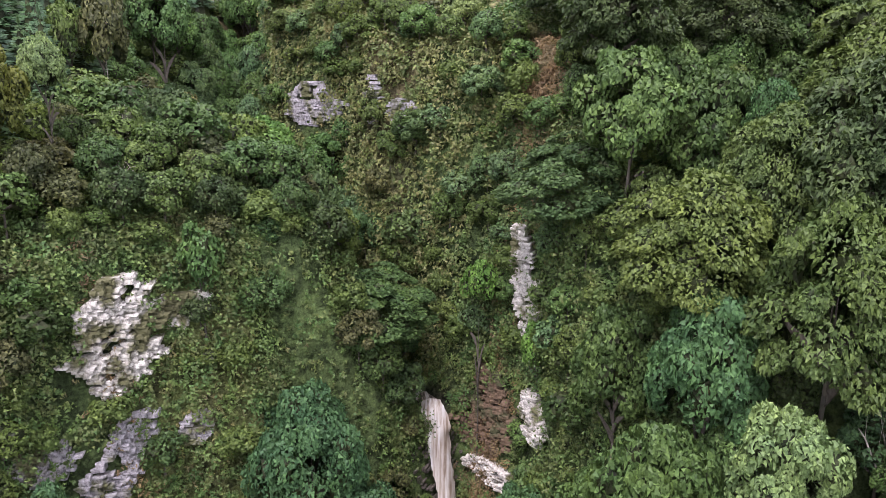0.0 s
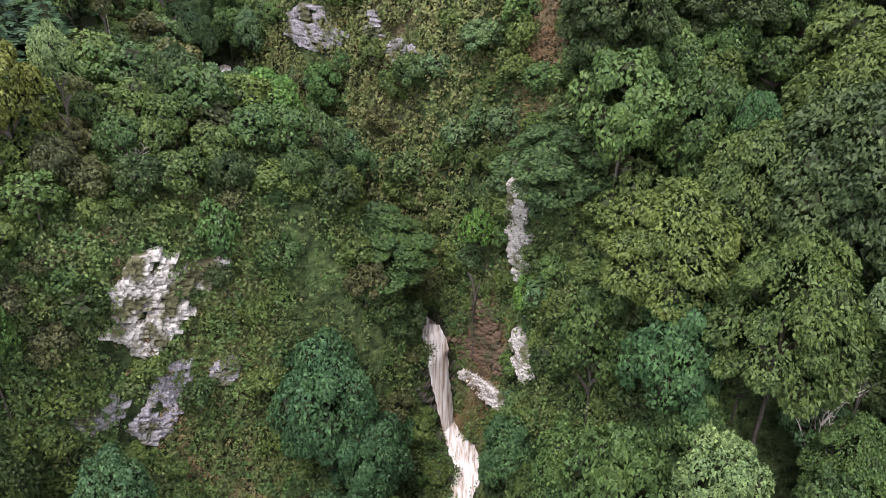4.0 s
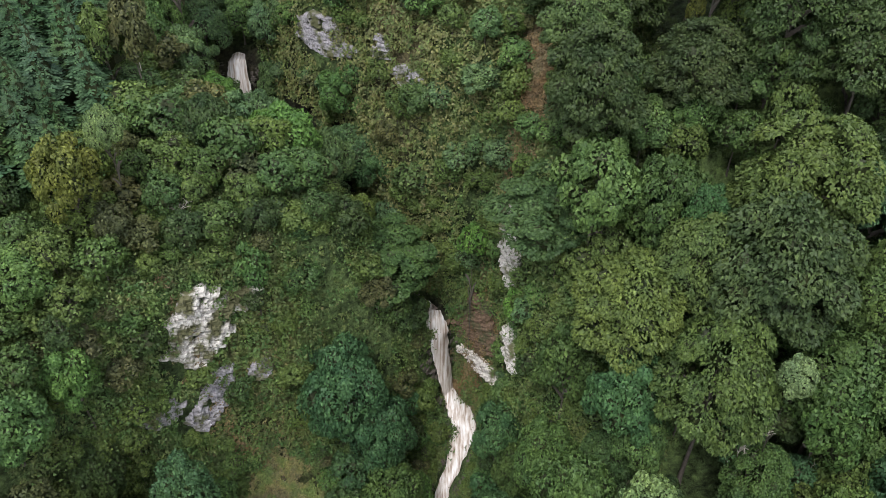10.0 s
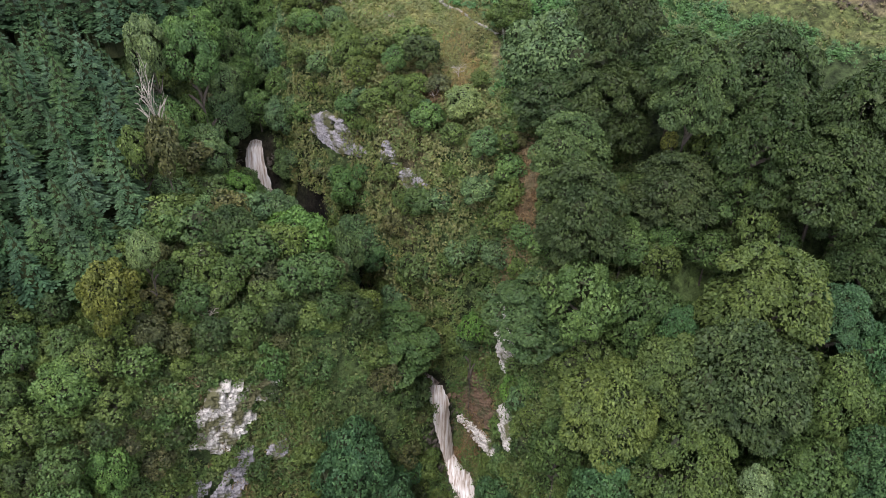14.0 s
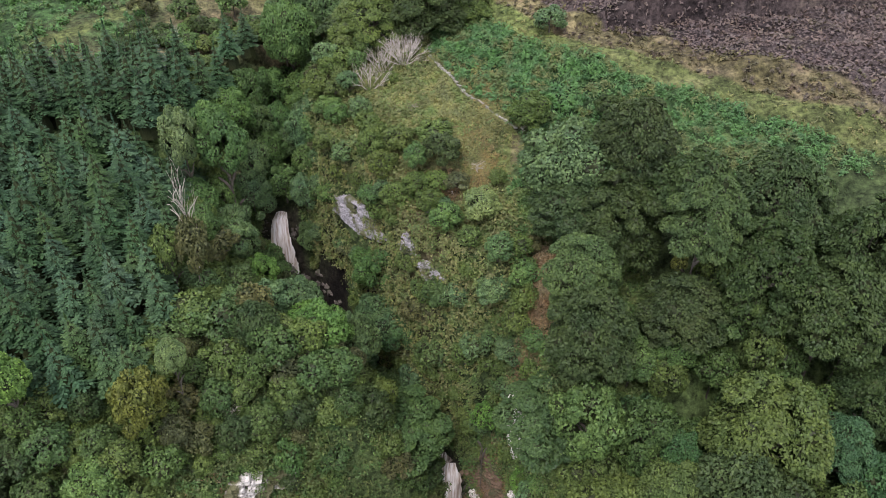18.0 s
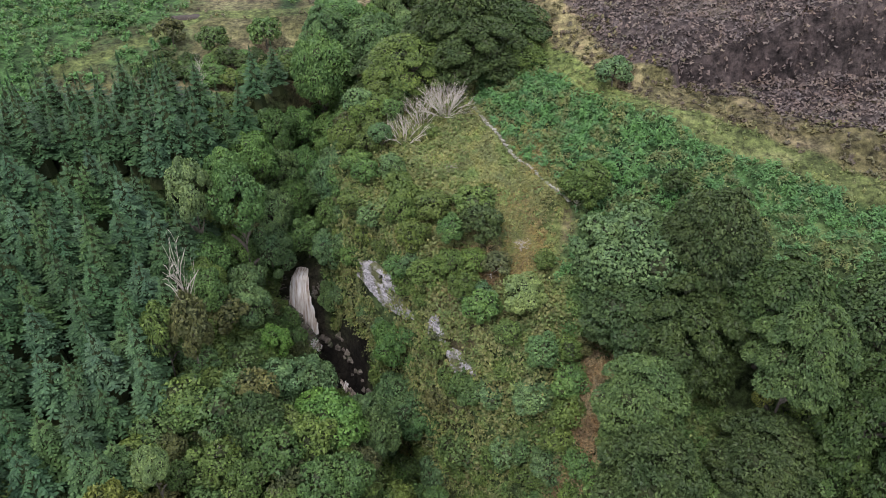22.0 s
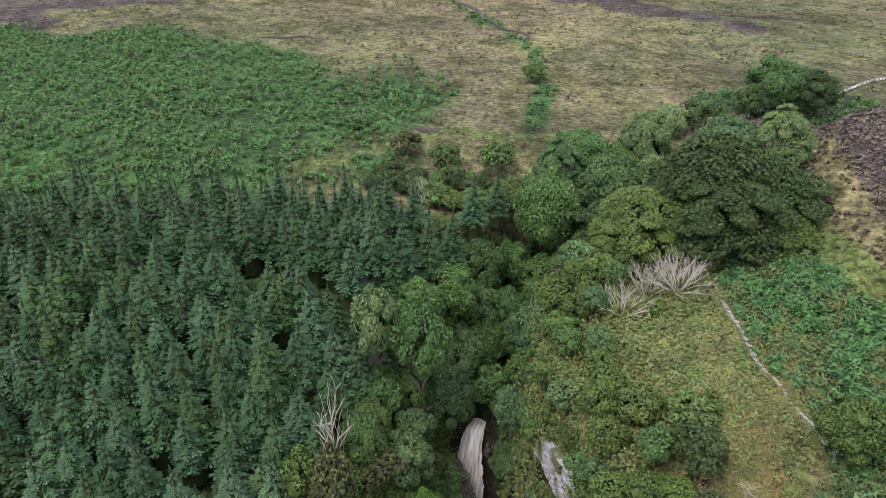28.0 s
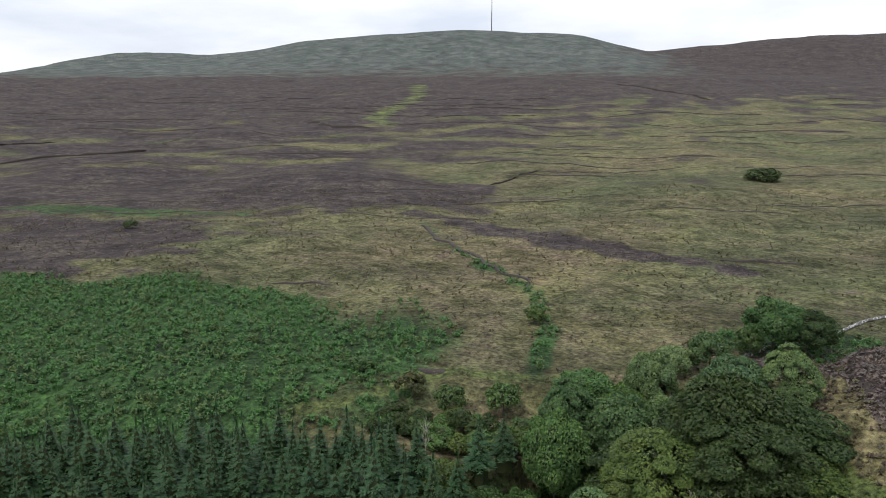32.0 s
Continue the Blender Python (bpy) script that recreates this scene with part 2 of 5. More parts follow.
M_STREAM = water_material("peat_brown_stream", (0.03, 0.022, 0.016), (0.3, 0.24, 0.2))


# ---- the lie of the land ----
def smooth(a, b, x):
    s = np.clip((x - a) / (b - a), 0, 1)
    return s * s * (3 - 2 * s)


STREAM = np.array([(-2, -80, -44), (-2, 10, -31), (-2.6, 36, -28), (-1.7, 42.6, -25), (-0.3, 46, -23), (1.2, 50, -19.5), (3.4, 54.5, -15.8), (1.4, 57.8, -14.2),
                   (0.4, 59.6, -12.5), (-0.6, 60.4, -3.0), (-1.2, 61.6, -2.0), (-7, 66, 0), (-13, 72, 2), (-20, 80, 5), (-27.6, 87.4, 8.2), (-28, 89.4, 17.6),
                   (-28, 105, 24), (-21, 125, 33), (-16, 140, 37.4), (-14, 153, 38.2), (6, 190, 38.6), (40, 240, 40)], float)
LEFT_FOOT = np.array([(-80, -20), (-48, 8), (-36, 24), (-30, 35), (-24, 41.4), (-18.5, 46.4), (-10, 49.5), (-3.2, 57.5), (-3.4, 62.3), (-9, 68), (-16, 76), (-24, 83.5), (-31, 89), (-33, 102), (-27, 122), (-12, 142)], float)
RIGHT_FOOT = np.array([(40, -20), (16, 30), (10, 43), (6.2, 49), (5.4, 55), (1.6, 61), (-3.5, 65), (-9, 70), (-16, 78), (-23, 85.5), (-24, 93), (-22, 104), (-14, 121), (-2, 136)], float)


def along(line, x, y):
    """Distance to a polyline, the signed side (left of its way is plus), and the third column at the nearest point."""
    best, side, val = np.full(x.shape, 1e9), np.zeros(x.shape), np.zeros(x.shape)
    for a, b in zip(line[:-1], line[1:]):
        dx, dy = b[0] - a[0], b[1] - a[1]
        s = np.clip(((x - a[0]) * dx + (y - a[1]) * dy) / (dx * dx + dy * dy), 0, 1)
        px, py = x - a[0] - s * dx, y - a[1] - s * dy
        d = np.hypot(px, py)
        near = d < best - 1e-9
        best = np.where(near, d, best)
        side = np.where(near, np.sign(dx * py - dy * px), side)
        if len(a) > 2:
            val = np.where(near, a[2] + s * (b[2] - a[2]), val)
    return best, side, val


def wave(x, y, size, seed):
    """Smooth rolling noise from a few crossed sine waves, about -1 to 1."""
    r = np.random.RandomState(seed)
    out = np.zeros(np.shape(x))
    for k in range(7):
        ang, ph, f = r.uniform(0, 6.28), r.uniform(0, 6.28), r.uniform(0.6, 1.9)
        out = out + np.sin((x * math.cos(ang) + y * math.sin(ang)) * f * 6.28 / size + ph)
    return out / 3.2


def moor(x, y):
    """The open moor and the far hills; v runs away from the gorge, u across."""
    v, u = -0.485 * x + 0.875 * y, 0.875 * x + 0.485 * y
    z = 39.0 + 0.012 * np.maximum(0, v - 150) + 6e-5 * np.maximum(0, v - 250) ** 2 * smooth(150, 500, v)
    z = np.where(v > 1100, 39.0 + 0.012 * 950 + 6e-5 * 850 ** 2 + 0.11 * (np.minimum(v, 1700) - 1100), z)
    z = z + wave(x, y, 190, 3) * 2.2 * smooth(130, 330, v) + wave(x, y, 60, 5) * 0.7 * smooth(120, 200, v)
    ridge = np.interp(u, (-5000, -1812, -1577, -1389, -1305, -1200, -1016, -901, -693, -507, -209, 66, 340, 523, 639, 778, 1006, 1188, 1415, 1796, 5000), (150, 210, 233, 257, 293, 313, 310, 299, 319, 356, 380, 397, 386, 377, 346, 312, 332, 352, 371, 386, 326))
    ridge = ridge + wave(x, y, 260, 8) * 2.5
    s = smooth(1650, 2950, v) ** 1.3
    return z * (1 - s) + ridge * s - 0.12 * np.maximum(0, v - 3100)


def height(x, y):
    x, y = np.asarray(x, float), np.asarray(y, float)
    d, _, bed = along(STREAM, x, y)
    dl, sl, _ = along(LEFT_FOOT, x, y)
    dr, sr, _ = along(RIGHT_FOOT, x, y)
    sl, sr = dl * sl, -dr * sr
    right = smooth(-1.0, 3.0, x - np.interp(y, STREAM[:, 1], STREAM[:, 0]))
    base = bed + (1.0 + 0.2 * right) * np.clip(d - 1.4, 0, 16 + 3 * right) * (1 - 0.45 * smooth(58, 66, y)) + 0.12 * np.maximum(0, d - 18)
    lift_l = 7 + 20 * smooth(9, 18, -x) * smooth(64, 54, y)
    left_top = 18.5 + 0.27 * (y - 50) + 0.26 * (-x - 20)
    left_top = np.minimum(left_top, 34 + 0.04 * (y - 70)) - 0.35 * np.maximum(0, 45 - y)
    right_top = np.minimum(31.0 + 0.35 * (y - 65) + 0.12 * (x - 9), 42.6 + 0.02 * x)
    flank = 4 + np.where(y > 35, 1.12, 0.55) * (y - 35) - 0.2 * np.maximum(0, x - 30)
    right_top = np.where(x > 4, right_top * (1 - smooth(7, 13, x)) + np.minimum(right_top, np.maximum(flank, -24)) * smooth(7, 13, x), right_top)
    up_l = base + lift_l * smooth(0, 3.8, sl) + 0.4 * np.maximum(0, sl - 3)
    up_r = base + 34 * smooth(0, 5.5, sr) * smooth(34, 47, y) + 0.7 * np.maximum(0, sr - 3)

    def softmin(a, b, k=2.0):
        w = np.clip(0.5 + 0.5 * (b - a) / k, 0, 1)
        return b * (1 - w) + a * w - k * w * (1 - w) * 0.5
    h = np.where(sl > 0, softmin(up_l, np.maximum(left_top, base)), np.where(sr > 0, softmin(up_r, np.maximum(right_top, base)), base))
    h = h + wave(x, y, 9, 11) * 0.45 * smooth(2, 6, d)
    h = h - 6.5 * np.exp(-((x + 12) / 8) ** 2 - ((y - 111) / 8) ** 2)
    v = -0.485 * x + 0.875 * y
    m = smooth(112, 140, v + 0.0 * x)
    inside = smooth(230, 130, np.hypot(x + 10, y - 50))
    open_moor = moor(x, y)
    behind = np.minimum(0, v - 20) * 0.02
    return open_moor * np.maximum(m, 1 - inside) + (h + behind) * (1 - np.maximum(m, 1 - inside))


# ---- helpers for building ----
def mesh_from(name, verts, faces, material, flat=True, uv=None):
    me = bpy.data.meshes.new(name)
    me.from_pydata([tuple(v) for v in verts], [], [tuple(f) for f in faces])
    me.materials.append(material)
    if not flat:
        me.shade_smooth()
    me.update()
    return me


def quads_mesh(name, corners, material, heart=0):
    """corners: n x 3 or 4 x 3 array, one loose face a leaf; the last `heart` of them are the crown's closed inner mass,
    coloured dark as shade.
    """
    n, k = corners.shape[:2]
    me = bpy.data.meshes.new(name)
    me.vertices.add(k * n)
    me.vertices.foreach_set("co", np.asarray(corners, np.float32).ravel())
    me.loops.add(k * n)
    me.loops.foreach_set("vertex_index", np.arange(k * n, dtype=np.int32))
    me.polygons.add(n)
    me.polygons.foreach_set("loop_start", np.arange(0, k * n, k, dtype=np.int32))
    me.polygons.foreach_set("loop_total", np.full(n, k, np.int32))
    me.materials.append(material)
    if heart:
        me.materials.append(M_HEART_SHADE)
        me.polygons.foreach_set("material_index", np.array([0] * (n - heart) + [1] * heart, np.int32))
    me.update(calc_edges=True)
    return me


def unit(a):
    return a / np.maximum(np.linalg.norm(a, axis=-1, keepdims=True), 1e-9)


def leaf_quads(rng, at, out, size, aspect=0.55, spread=0.8, droop=0.0, lead=None):
    """Pointed leaves or sprays at points `at`, facing about `out` and, where `lead` is given, pointing along it."""
    n = len(at)
    normal = unit(out + rng.normal(0, spread, (n, 3)) * 0.6)
    tip = unit(np.cross(normal, rng.normal(0, 1, (n, 3))))
    if lead is not None:
        tip = lead + rng.normal(0, 0.45, (n, 3))
        tip = tip - normal * (tip * normal).sum(-1, keepdims=True)
    tip[:, 2] -= droop
    tip = unit(tip)
    wide = unit(np.cross(normal, tip))
    ln = (size * rng.uniform(0.65, 1.35, n))[:, None]
    back = at - tip * ln * 0.4
    return np.stack([back + wide * ln * aspect * 0.5, back - wide * ln * aspect * 0.5, at + tip * ln * 0.6 - np.array([0, 0, 0.08]) * ln], axis=1)


def tube_parts(path, radii, sides=6):
    """Vertices and faces of a tapered tube along points."""
    verts, faces = [], []
    path = [Vector(p) for p in path]
    for i, p in enumerate(path):
        way = (path[min(i + 1, len(path) - 1)] - path[max(i - 1, 0)]).normalized()
        a = way.orthogonal().normalized()
        b = way.cross(a)
        for k in range(sides):
            w = 6.2832 * k / sides
            verts.append(tuple(p + (a * math.cos(w) + b * math.sin(w)) * radii[i]))
    for i in range(len(path) - 1):
        for k in range(sides):
            j = (k + 1) % sides
            faces.append((i * sides + k, i * sides + j, (i + 1) * sides + j, (i + 1) * sides + k))
    faces.append(tuple(range((len(path) - 1) * sides, len(path) * sides)))
    return verts, faces


def join(parts):
    verts, faces = [], []
    for v, f in parts:
        o = len(verts)
        verts += v
        faces += [tuple(i + o for i in q) for q in f]
    return verts, faces


def empty(name, x, y, z, label, category, group="", rz=0.0):
    e = new(name)
    e.location, e.rotation_euler = (x, y, z), (0, 0, rz)
    e.empty_display_size = 0.3
    return tagged(e, label, category, group)


def child(name, me, parent, loc=(0, 0, 0), scale=(1, 1, 1), colour=None, label=""):
    o = new(name, me)
    o.parent = parent
    o.location, o.scale = loc, scale
    if colour:
        o.color = (*colour, 1)
    return tagged(o, label)


# ---- plants: crowns and trunks, each in a few shapes ----
def crown_mesh(style, seed):
    """A crown one unit in radius and one unit high: swelling boughs, each closed with leafy sprays, and clefts between,
    their shade deepened by a dark-painted inner mass.
    """
    rng = np.random.RandomState(seed)
    n, per, fat, size = {"beech": (36, 520, 0.29, 0.056), "ash": (23, 285, 0.34, 0.088), "scrub": (13, 180, 0.4, 0.112), "shrub": (10, 125, 0.45, 0.14), "broad": (34, 430, 0.3, 0.062)}[style]
    i = np.arange(n) + 0.5
    zz = 1 - 1.55 * i / n
    ang = i * 2.39996 + rng.uniform(0, 0.7, n)
    rr = np.sqrt(np.maximum(0, 1 - zz * zz))
    d = np.stack([rr * np.cos(ang), rr * np.sin(ang), zz], 1)
    big = fat * rng.uniform(0.6, 1.32, n)
    c = d * (rng.uniform(0.8, 1.1, n) - big * 0.85)[:, None]
    out = unit(d + np.array([0, 0, 0.5]))
    ball = unit(rng.normal(0, 1, (n, per, 3)))
    dot = (ball * out[:, None, :]).sum(-1, keepdims=True)
    ball = np.where(dot < -0.15, ball - 2 * dot * out[:, None, :], ball)
    side = unit(d * np.array([1, 1, 0]) + 1e-6)[:, None, :]
    flat = np.array([1.12, 1.12, 0.5]) if style == "beech" else np.array([1, 1, 0.86])
    off = ball * flat * big[:, None, None] * rng.uniform(0.86, 1.1, (n, per, 1))
    if style == "beech":
        off[..., 2] -= 0.35 * (off * side).sum(-1)
        way = unit(ball * 0.45 + np.array([0, 0, 0.75]))
        lead = unit(ball * np.array([1, 1, 0]) + 0.9 * side + np.array([0, 0, -0.3]) + rng.normal(0, 0.5, ball.shape))
        aspect, loose = 0.8, 0.9
    else:
        way = unit(ball + 0.25 * out[:, None, :])
        lead = unit(np.array([0, 0, -0.3]) + 0.5 * side + rng.normal(0, 0.8, ball.shape))
        aspect, loose = 0.85, 0.95
    at = (c[:, None, :] + off).reshape(-1, 3)
    q = leaf_quads(rng, at, way.reshape(-1, 3), size, aspect, loose, 0.05, np.broadcast_to(lead, way.shape).reshape(-1, 3))
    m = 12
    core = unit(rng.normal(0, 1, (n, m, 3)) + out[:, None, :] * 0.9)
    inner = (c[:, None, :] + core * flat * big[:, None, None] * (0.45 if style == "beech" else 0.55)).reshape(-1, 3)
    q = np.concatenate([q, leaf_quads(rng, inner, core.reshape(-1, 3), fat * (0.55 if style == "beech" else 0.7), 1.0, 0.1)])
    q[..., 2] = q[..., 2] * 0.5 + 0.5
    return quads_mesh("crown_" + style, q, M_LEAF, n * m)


def trunk_mesh(name, seed, limbs=6, material=None, bare=False, slim=1.0):
    """A trunk one unit high in a crown one unit wide, with rising limbs."""
    rng = random.Random(seed)
    lean = rng.uniform(-0.12, 0.12)
    top = 0.86
    path = [(lean * z * z + 0.02 * math.sin(5 * z + seed), 0.03 * math.sin(4 * z), z * top) for z in (0, 0.08, 0.25, 0.45, 0.65, 0.85, 1)]
    parts = [tube_parts(path, [slim * k for k in (0.1, 0.07, 0.058, 0.046, 0.036, 0.022, 0.01)], 6)]
    for k in range(limbs):
        z0 = rng.uniform(0.35, 0.78)
        a = k * 2.4 + rng.uniform(-0.4, 0.4)
        ln = rng.uniform(0.5, 0.85)
        base = Vector((lean * z0 * z0, 0, z0 * top))
        pts = [base]
        for j in (0.35, 0.7, 1.0):
            pts.append(base + Vector((math.cos(a) * ln * j, math.sin(a) * ln * j, 0.2 * j * (1.1 - 0.35 * j))) + Vector((rng.uniform(-.05, .05), rng.uniform(-.05, .05), rng.uniform(-.02, .02))))
        parts.append(tube_parts(pts, [slim * k for k in (0.036, 0.026, 0.018, 0.007)], 4))
        if bare:
            for j in (1, 2):
                q = pts[j] + Vector((rng.uniform(-.3, .3), rng.uniform(-.3, .3), rng.uniform(.05, .16)))
                parts.append(tube_parts([pts[j], (pts[j] + q) / 2 + Vector((0, 0, .02)), q], [slim * k for k in (0.02, 0.015, 0.006)], 4))
    return mesh_from(name, *join(parts), material or M_BARK, False)


def spruce_mesh(seed):
    """A spruce's green, one unit in radius and one unit high: tiers of feathered boughs that droop and lift at their
    tips, round a heart painted dark for shade.
    """
    rng = np.random.RandomState(seed)
    quads = []
    up = np.array([0, 0, 1.0])
    tiers = 11
    for w in range(tiers):
        f = w / (tiers - 0.6)
        z = 0.36 + 0.6 * f
        r = (1 - f) ** 0.95 * 0.95 + 0.05
        n = int(round(11 - 4.5 * f))
        turn = rng.uniform(0, 6.28)
        for k in range(n):
            a = turn + 6.2832 * k / n + rng.uniform(-0.2, 0.2)
            o = np.array([math.cos(a), math.sin(a), 0])
            s = np.array([-o[1], o[0], 0])
            reach = r * rng.uniform(0.78, 1.16)
            lift = up * (z + rng.uniform(-0.022, 0.022))

            def along_bough(g):
                return o * reach * g + lift + up * (-0.13 * g + 0.075 * g * g) * (0.15 + 0.85 * r)
            quads.append((along_bough(0.05), along_bough(0.6) + s * 0.09 * reach - up * 0.006, along_bough(1.08) + up * 0.006, along_bough(0.6) - s * 0.09 * reach - up * 0.006))
            for g in (0.34, 0.58, 0.8):
                for side in (-1, 1):
                    b0 = along_bough(g)
                    t_ = unit(o * 0.75 + s * side) * reach * (0.5 - 0.34 * g) * rng.uniform(0.85, 1.2)
                    w_ = unit(np.cross(up, t_)) * reach * 0.085
                    quads.append((b0 - t_ * 0.1, b0 + t_ * 0.5 + w_ - up * 0.012, b0 + t_ - up * 0.014, b0 + t_ * 0.5 - w_ - up * 0.012))
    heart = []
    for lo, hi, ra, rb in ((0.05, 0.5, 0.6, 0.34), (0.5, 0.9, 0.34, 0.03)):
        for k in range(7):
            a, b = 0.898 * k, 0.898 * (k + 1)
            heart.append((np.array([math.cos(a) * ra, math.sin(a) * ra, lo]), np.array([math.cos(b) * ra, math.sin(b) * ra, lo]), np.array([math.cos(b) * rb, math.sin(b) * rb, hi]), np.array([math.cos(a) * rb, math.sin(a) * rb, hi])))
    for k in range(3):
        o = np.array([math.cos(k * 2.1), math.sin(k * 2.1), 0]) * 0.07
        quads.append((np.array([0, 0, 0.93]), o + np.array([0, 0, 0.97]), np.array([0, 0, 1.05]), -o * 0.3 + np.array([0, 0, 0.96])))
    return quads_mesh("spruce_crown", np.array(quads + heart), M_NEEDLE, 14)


CROWN = {(st, k): crown_mesh(st, 10 * k + len(st)) for st in ("beech", "ash", "scrub", "shrub", "broad") for k in range(3)}
TRUNK = [trunk_mesh("trunk", k) for k in range(3)]
STEM = trunk_mesh("stems", 8, 5)
SPRUCE = [spruce_mesh(k) for k in range(4)]
SPRUCE_TRUNK = mesh_from("spruce_trunk", *tube_parts([(0, 0, 0), (0, 0, 0.3), (0.005, 0, 0.7), (0, 0, 1)], [0.11, 0.08, 0.05, 0.008], 6), M_BARK, False)

DARK, MID, FRESH, LIME, BLUE, OLIVE, BROWN, YELLOW, PALE, SAGE = ((0.04, 0.064, 0.024), (0.058, 0.1, 0.035), (0.076, 0.138, 0.046), (0.1, 0.19, 0.05), (0.05, 0.104, 0.045),
    (0.077, 0.114, 0.034), (0.074, 0.083, 0.038), (0.115, 0.128, 0.034), (0.122, 0.178, 0.078), (0.08, 0.138, 0.062))
WORDS = {DARK: "dark green", MID: "mid-green", FRESH: "fresh green", LIME: "bright lime-green", BLUE: "blue-green", OLIVE: "olive-green", BROWN: "brownish green",
         YELLOW: "yellowing", PALE: "pale green", SAGE: "soft grey-green"}
TREES = []
pick = random.Random(4)


def jitter(c, amount=0.09):
    k = 1 + pick.uniform(-1.5, 1.5) * amount
    return (c[0] * k * pick.uniform(0.93, 1.07), c[1] * k, c[2] * k * pick.uniform(0.9, 1.1))


def broadleaf(style, x, y, top, r, colour, tall=None, where="on gorge side"):
    """A tree or bush of radius r whose crown ends at the height top."""
    g = float(height(x, y))
    h = max(top - g, 1.2 * r if style == "shrub" else 1.6 * r)
    base = top - h if top - h <= g else g
    h = top - base
    name = {"beech": "beech_tree", "scrub": "small_tree", "ash": "ash_tree", "shrub": "cliff_bush" if "clinging" in where else "bush"}[style]
    kind = {"beech": "beech tree with layered leaf sprays", "ash": "broadleaf tree with rounded tufted crown", "scrub": "small scrubby tree with loose crown", "shrub": "dense bushy shrub"}[style]
    e = empty(name, x, y, base - 0.25, WORDS[colour] + " " + kind + " " + where, "bush" if style == "shrub" else "tree",
              "bushes of the gorge" if style == "shrub" else "broadleaf trees of the gorge", pick.uniform(0, 6.28))
    ch = min(h * 0.95, max((tall or {"beech": 2.4, "ash": 2.4, "scrub": 2.2, "shrub": 1.8}[style]) * r, min(0.7 * h, 3.3 * r)))
    child("trunk", TRUNK[pick.randrange(3)] if style != "shrub" else STEM, e, (0, 0, 0), (r * 0.75, r * 0.75, h * 0.9))
    child("crown", CROWN[("broad" if style == "ash" and r >= 3.2 else style, pick.randrange(3))], e, (0, 0, h + 0.25 - ch), (1.1 * r * pick.uniform(0.93, 1.1), 1.1 * r * pick.uniform(0.93, 1.1), ch * 1.06), jitter(colour))
    TREES.append((x, y, top - 0.4 * ch, r))


def spruce(x, y, h, r, colour, label="dark green spruce tree in a dense plantation"):
    g = float(height(x, y))
    e = empty("spruce_tree", x, y, g - 0.2, label, "tree", "spruces of the plantation", pick.uniform(0, 6.28))
    child("trunk", SPRUCE_TRUNK, e, (0, 0, 0), (1.4, 1.4, h * 0.86))
    child("crown", SPRUCE[pick.randrange(4)], e, (0, 0, 0), (r, r, h), jitter(colour, 0.13))
    TREES.append((x, y, g + 0.6 * h, r))


# ---- ground ----
def steps(lo, fine_lo, fine_hi, hi, step, growth):
    mid = list(np.arange(fine_lo, fine_hi + step, step))
    up, s = mid[-1], step
    while up < hi:
        s *= growth
        up += s
        mid.append(up)
    down, s, low = mid[0], step, []
    while down > lo:
        s *= growth
        down -= s
        low.append(down)
    return np.array(low[::-1] + mid)


PATH = np.array([(80, 60), (60, 72), (32, 87), (8, 101), (-3, 116), (-7, 130), (-16, 150)], float)
WALL_LINE = np.array([(9, 76), (5.8, 83.6), (4.6, 85.3), (2.2, 87.4), (-1.0, 91.0), (-3.9, 94.3), (-5.9, 97.4), (-9, 104)], float)
BANK = np.array([(-66, 107), (-58, 118), (-53, 127), (-33, 131)], float)
TRACK = np.array([(-740, 1266), (-637, 1085), (-588, 986), (-501, 753), (-440, 700)], float)


GULLY = np.array([(-139, 262), (-107, 221), (-84, 202), (-62, 182), (-49, 160), (-40, 132)], float)


